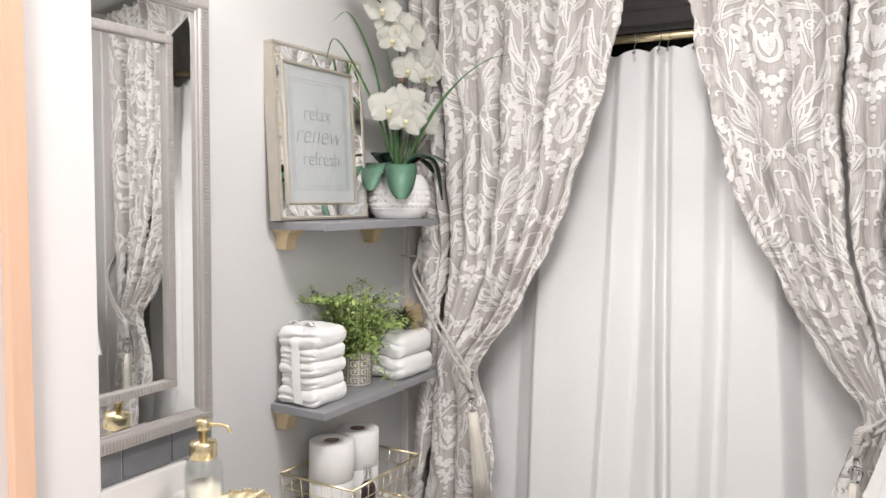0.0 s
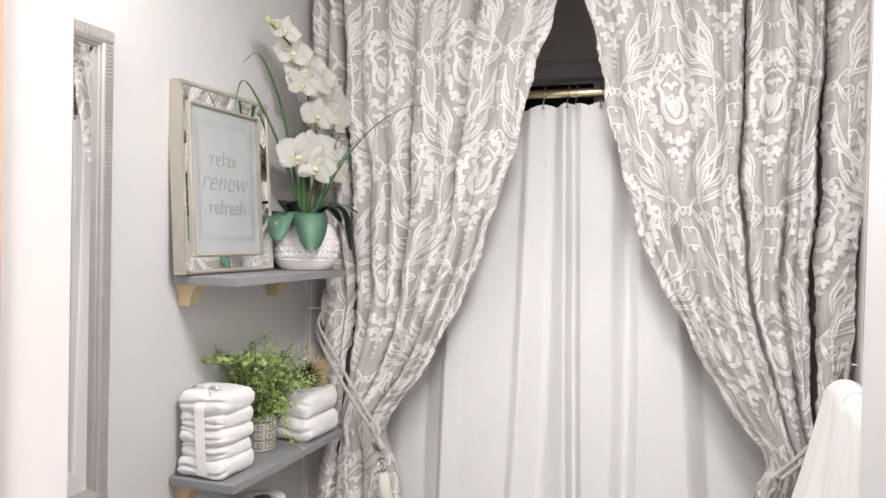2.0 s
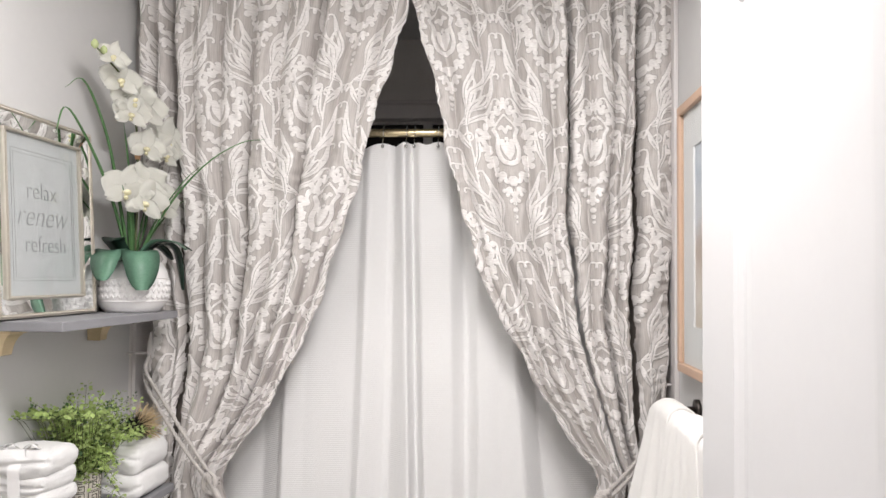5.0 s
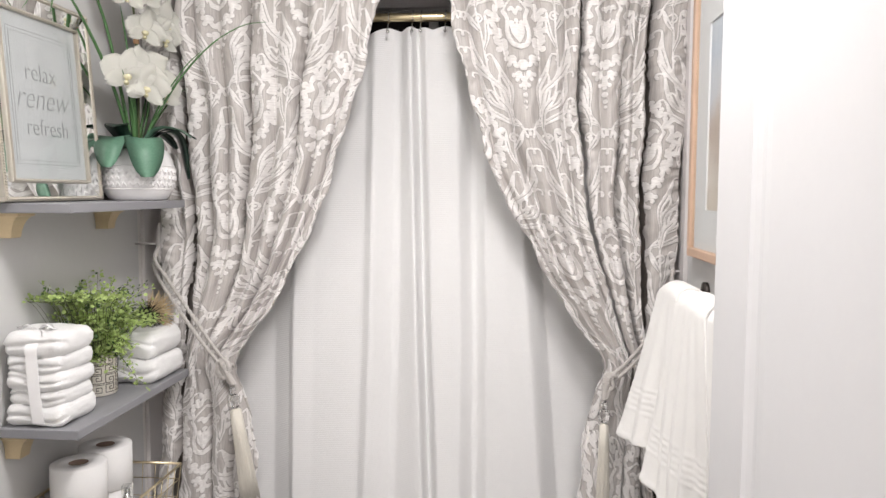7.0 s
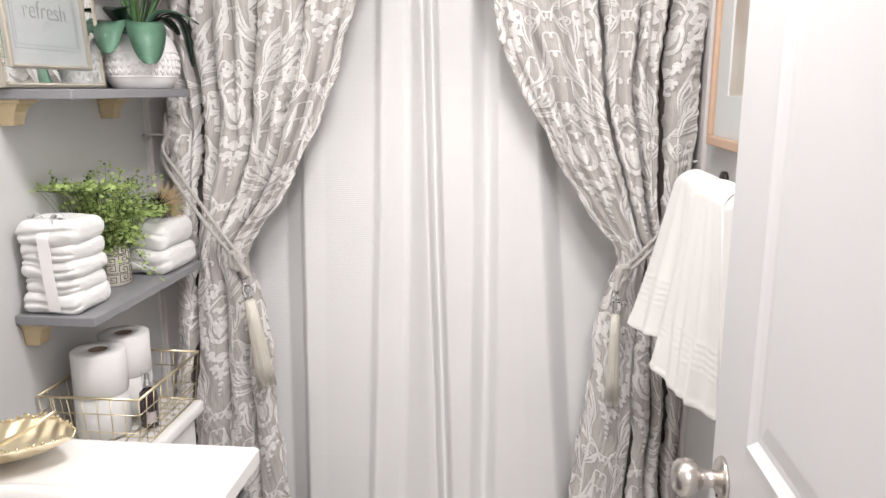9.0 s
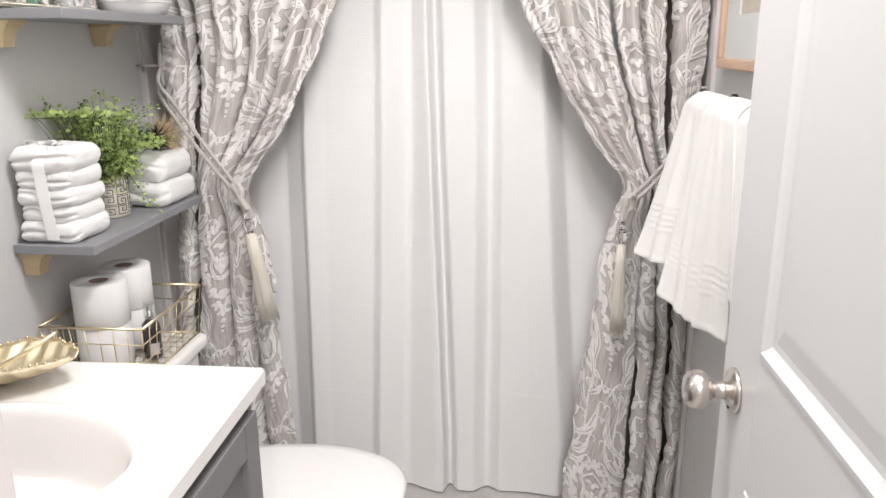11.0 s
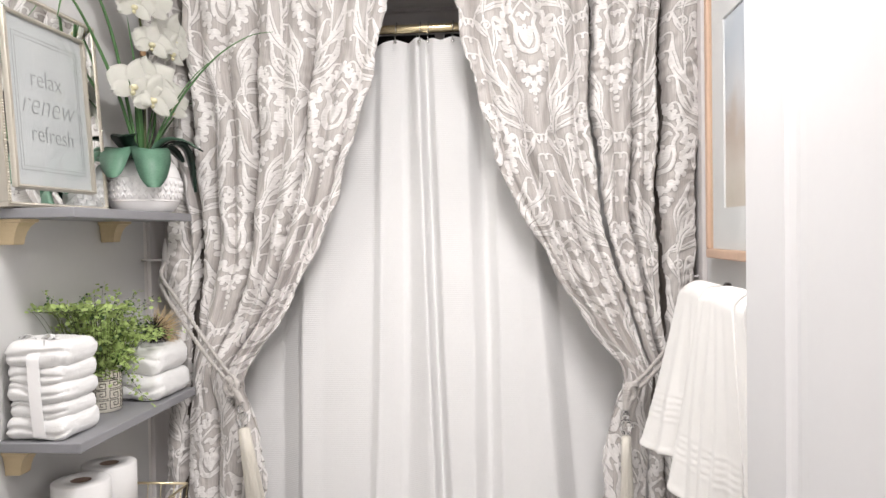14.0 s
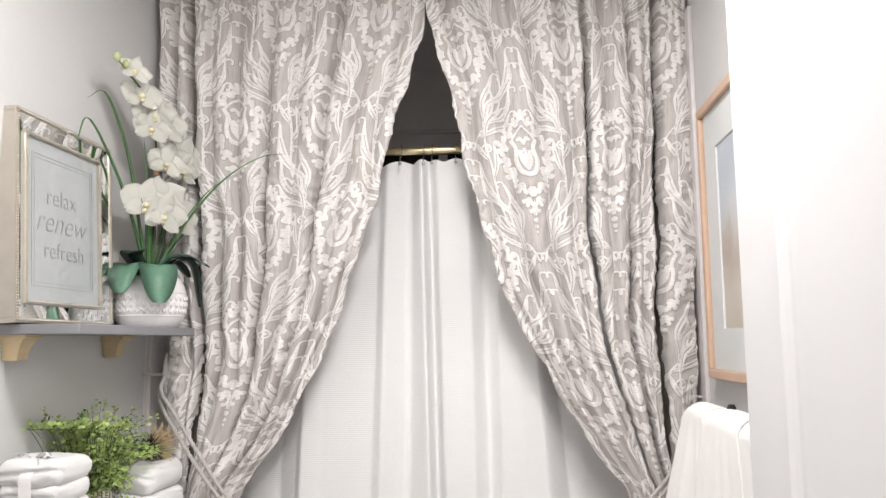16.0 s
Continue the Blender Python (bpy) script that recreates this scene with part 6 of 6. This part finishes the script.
def toilet_roll(x, y, z):
    r, h = 0.058, 0.0985
    t = thing("toilet_roll", (x, y, z), "white toilet paper roll standing in the basket", "toilet paper", "toilet rolls")
    part("paper", lathe([(0.021, 0.0), (r - 0.002, 0.0), (r, 0.002), (r, h - 0.002), (r - 0.003, h), (0.021, h), (0.021, h - 0.03), (0.021, 0.001)], (x, y, z), 40), M_PAPER, t, "", True)
    part("core", lathe([(0.0208, 0.001), (0.0208, h - 0.001), (0.0195, h - 0.001), (0.0195, 0.004), (0.001, 0.003)], (x, y, z), 28), M_CARD, t, "brown cardboard core", True)


for x, y in ((-0.702, 1.668), (-0.706, 1.787)):
    for k in range(2):
        toilet_roll(x + 0.002 * k, y - 0.002 * k, 0.692 + 0.0988 * k)


def spray_bottle():
    x, y, z = -0.612, 1.705, 0.692
    s = thing("spray_bottle", (x, y, z), "small dark plum spray bottle with clear cap", "bottle")
    part("bottle", lathe([(0.018, 0.0), (0.0205, 0.004), (0.0205, 0.070), (0.019, 0.082), (0.012, 0.090), (0.010, 0.093)], (x, y, z), 28), M_BOTTLE, s, "", True)
    part("neck", lathe([(0.0095, 0.092), (0.0095, 0.104), (0.006, 0.106), (0.006, 0.124), (0.005, 0.126)], (x, y, z), 20), M_CHROME, s, "silver spray neck", True)
    cap = part("cap", lathe([(0.0125, 0.091), (0.0125, 0.132), (0.0118, 0.133), (0.0118, 0.092)], (x, y, z), 24), M_CLEAR, s, "clear plastic cap", True)
    bm = bmesh.new()
    for a in range(-3, 4):
        an = radians(-50 + a * 9)
        slab((x + 0.0206 * math.cos(an) - 0.0017, y + 0.0206 * math.sin(an) - 0.0017, z + 0.012), (x + 0.0206 * math.cos(an) + 0.0008, y + 0.0206 * math.sin(an) + 0.0008, z + 0.040), 0, 1, bm)
    part("label", bm, M_LABEL, s, "pale printed label")


spray_bottle()


# ---- east wall: towel bar, towel, picture ----
def towel_bar():
    bx, bz = 0.622, 1.251
    b = thing("towel_bar", (XE, 1.67, bz), "dark bronze towel bar on the wall", "towel bar")
    part("bar", tube([(bx, 1.40, bz), (bx, 1.93, bz)], 0.008, 14), M_BRONZE, b, "", True)
    for y in (1.42, 1.91):
        part("post", tube([(XE - 0.001, y, bz), (bx, y, bz)], 0.0075, 12), M_BRONZE, b, "", True)
        part("flange", tube([(XE - 0.0005, y, bz), (XE - 0.010, y, bz)], 0.024, 20), M_BRONZE, b, "", True)
    t = thing("hand_towel", (0.58, 1.70, 0.86), "white cotton hand towel with woven bands over bar", "towel")

    def fall(name, y0, y1, front, back, over, near_out, far_out, seed, folds):
        """One pleat of the towel: up the front, over the bar and down the wall side."""
        nv, nu = 240, 110
        V, U = np.meshgrid(np.linspace(0, 1, nv), np.linspace(0, 1, nu), indexing="ij")
        bend = math.pi * over
        s = V * (front + back + bend)
        a = np.clip((s - front) / bend, 0, 1) * np.pi
        X = -over * np.cos(a)
        Z = np.where(s < front, s - front, np.where(s < front + bend, over * np.sin(a), -(s - front - bend)))
        hang = np.clip(-Z / front, 0, 1)
        face = np.clip(np.cos(a), 0, 1)
        # soft upright folds that start at the bar and open towards the hem
        ripple = sum(w * np.exp(-((U - at - 0.03 * np.sin(4 * hang + at * 9)) / wide) ** 2) for at, w, wide in folds)
        X = X - face * hang ** 1.1 * (near_out + (far_out - near_out) * U) - np.maximum(face, 0.15) * (0.35 + 0.65 * hang) * (ripple + 0.003 * np.sin(9 * U + 3 * hang + seed))
        Y = y0 + (y1 - y0) * (0.5 + (U - 0.5) * (0.86 + 0.20 * hang ** 0.8)) + 0.005 * np.sin(V * 9 + U * 5 + seed)
        # the far shoulder slips down off the end of the bar
        drop = np.clip((U - 0.55) / 0.45, 0, 1) ** 2
        Z = Z - 0.018 * drop * (1 - hang) + 0.006 * np.sin(5 * U + seed) * hang
        low = np.where(s < front, s, 9)
        for b0 in (0.076, 0.090, 0.104, 0.118, 0.132):
            X = X - 0.0012 * np.exp(-((low - b0) / 0.0036) ** 2)
        X = X - 0.0015 * np.exp(-((low - 0.008) / 0.006) ** 2)
        grid_mesh(name, np.minimum(bx + X, XE - 0.006), Y, bz + Z, M_HANDTOWEL, t, "", None, None, 0.006)
    fall("inner_fold", 1.450, 1.940, 0.320, 0.31, 0.0245, -0.004, 0.012, 0.9, ((0.5, 0.002, 0.3),))
    fall("far_fold", 1.735, 1.945, 0.350, 0.30, 0.030, 0.010, 0.082, 0.4, ((0.20, 0.006, 0.07), (0.55, 0.010, 0.10), (0.93, 0.008, 0.12)))
    fall("near_fold", 1.485, 1.760, 0.400, 0.33, 0.033, -0.012, 0.046, 1.7, ((0.12, 0.006, 0.08), (0.33, 0.012, 0.07), (0.52, 0.009, 0.06), (0.72, 0.012, 0.08), (0.95, 0.012, 0.10)))
    fall("end_fold", 1.440, 1.535, 0.385, 0.33, 0.029, -0.026, -0.014, 2.9, ((0.4, 0.006, 0.2),))


towel_bar()


def oak_picture():
    x, y0, y1, z0, z1, w = XE - 0.001, 1.52, 2.02, 1.328, 1.981, 0.022
    p = thing("wall_picture", (x, 1.77, z0), "light oak framed watercolour print with white mat", "picture")
    part("frame", several([((x - 0.024, y0, z0), (x, y1, z0 + w)), ((x - 0.024, y0, z1 - w), (x, y1, z1)), ((x - 0.024, y0, z0 + w), (x, y0 + w, z1 - w)), ((x - 0.024, y1 - w, z0 + w), (x, y1, z1 - w))], 0.004), M_OAK, p)
    part("mat", several([((x - 0.012, y0 + w, z0 + w), (x - 0.004, y1 - w, z0 + 0.115)), ((x - 0.012, y0 + w, z1 - 0.115), (x - 0.004, y1 - w, z1 - w)), ((x - 0.012, y0 + w, z0 + 0.115), (x - 0.004, y0 + 0.115, z1 - 0.115)), ((x - 0.012, y1 - 0.115, z0 + 0.115), (x - 0.004, y1 - w, z1 - 0.115))], 0.001), M_MAT, p)
    part("print", slab((x - 0.008, y0 + 0.112, z0 + 0.112), (x - 0.003, y1 - 0.112, z1 - 0.112)), M_ART, p, "soft blue-grey and sand watercolour")
    g = part("glass", slab((x - 0.0175, y0 + w, z0 + w), (x - 0.0155, y1 - w, z1 - w)), M_THIN, p)
    g.visible_shadow = False


oak_picture()
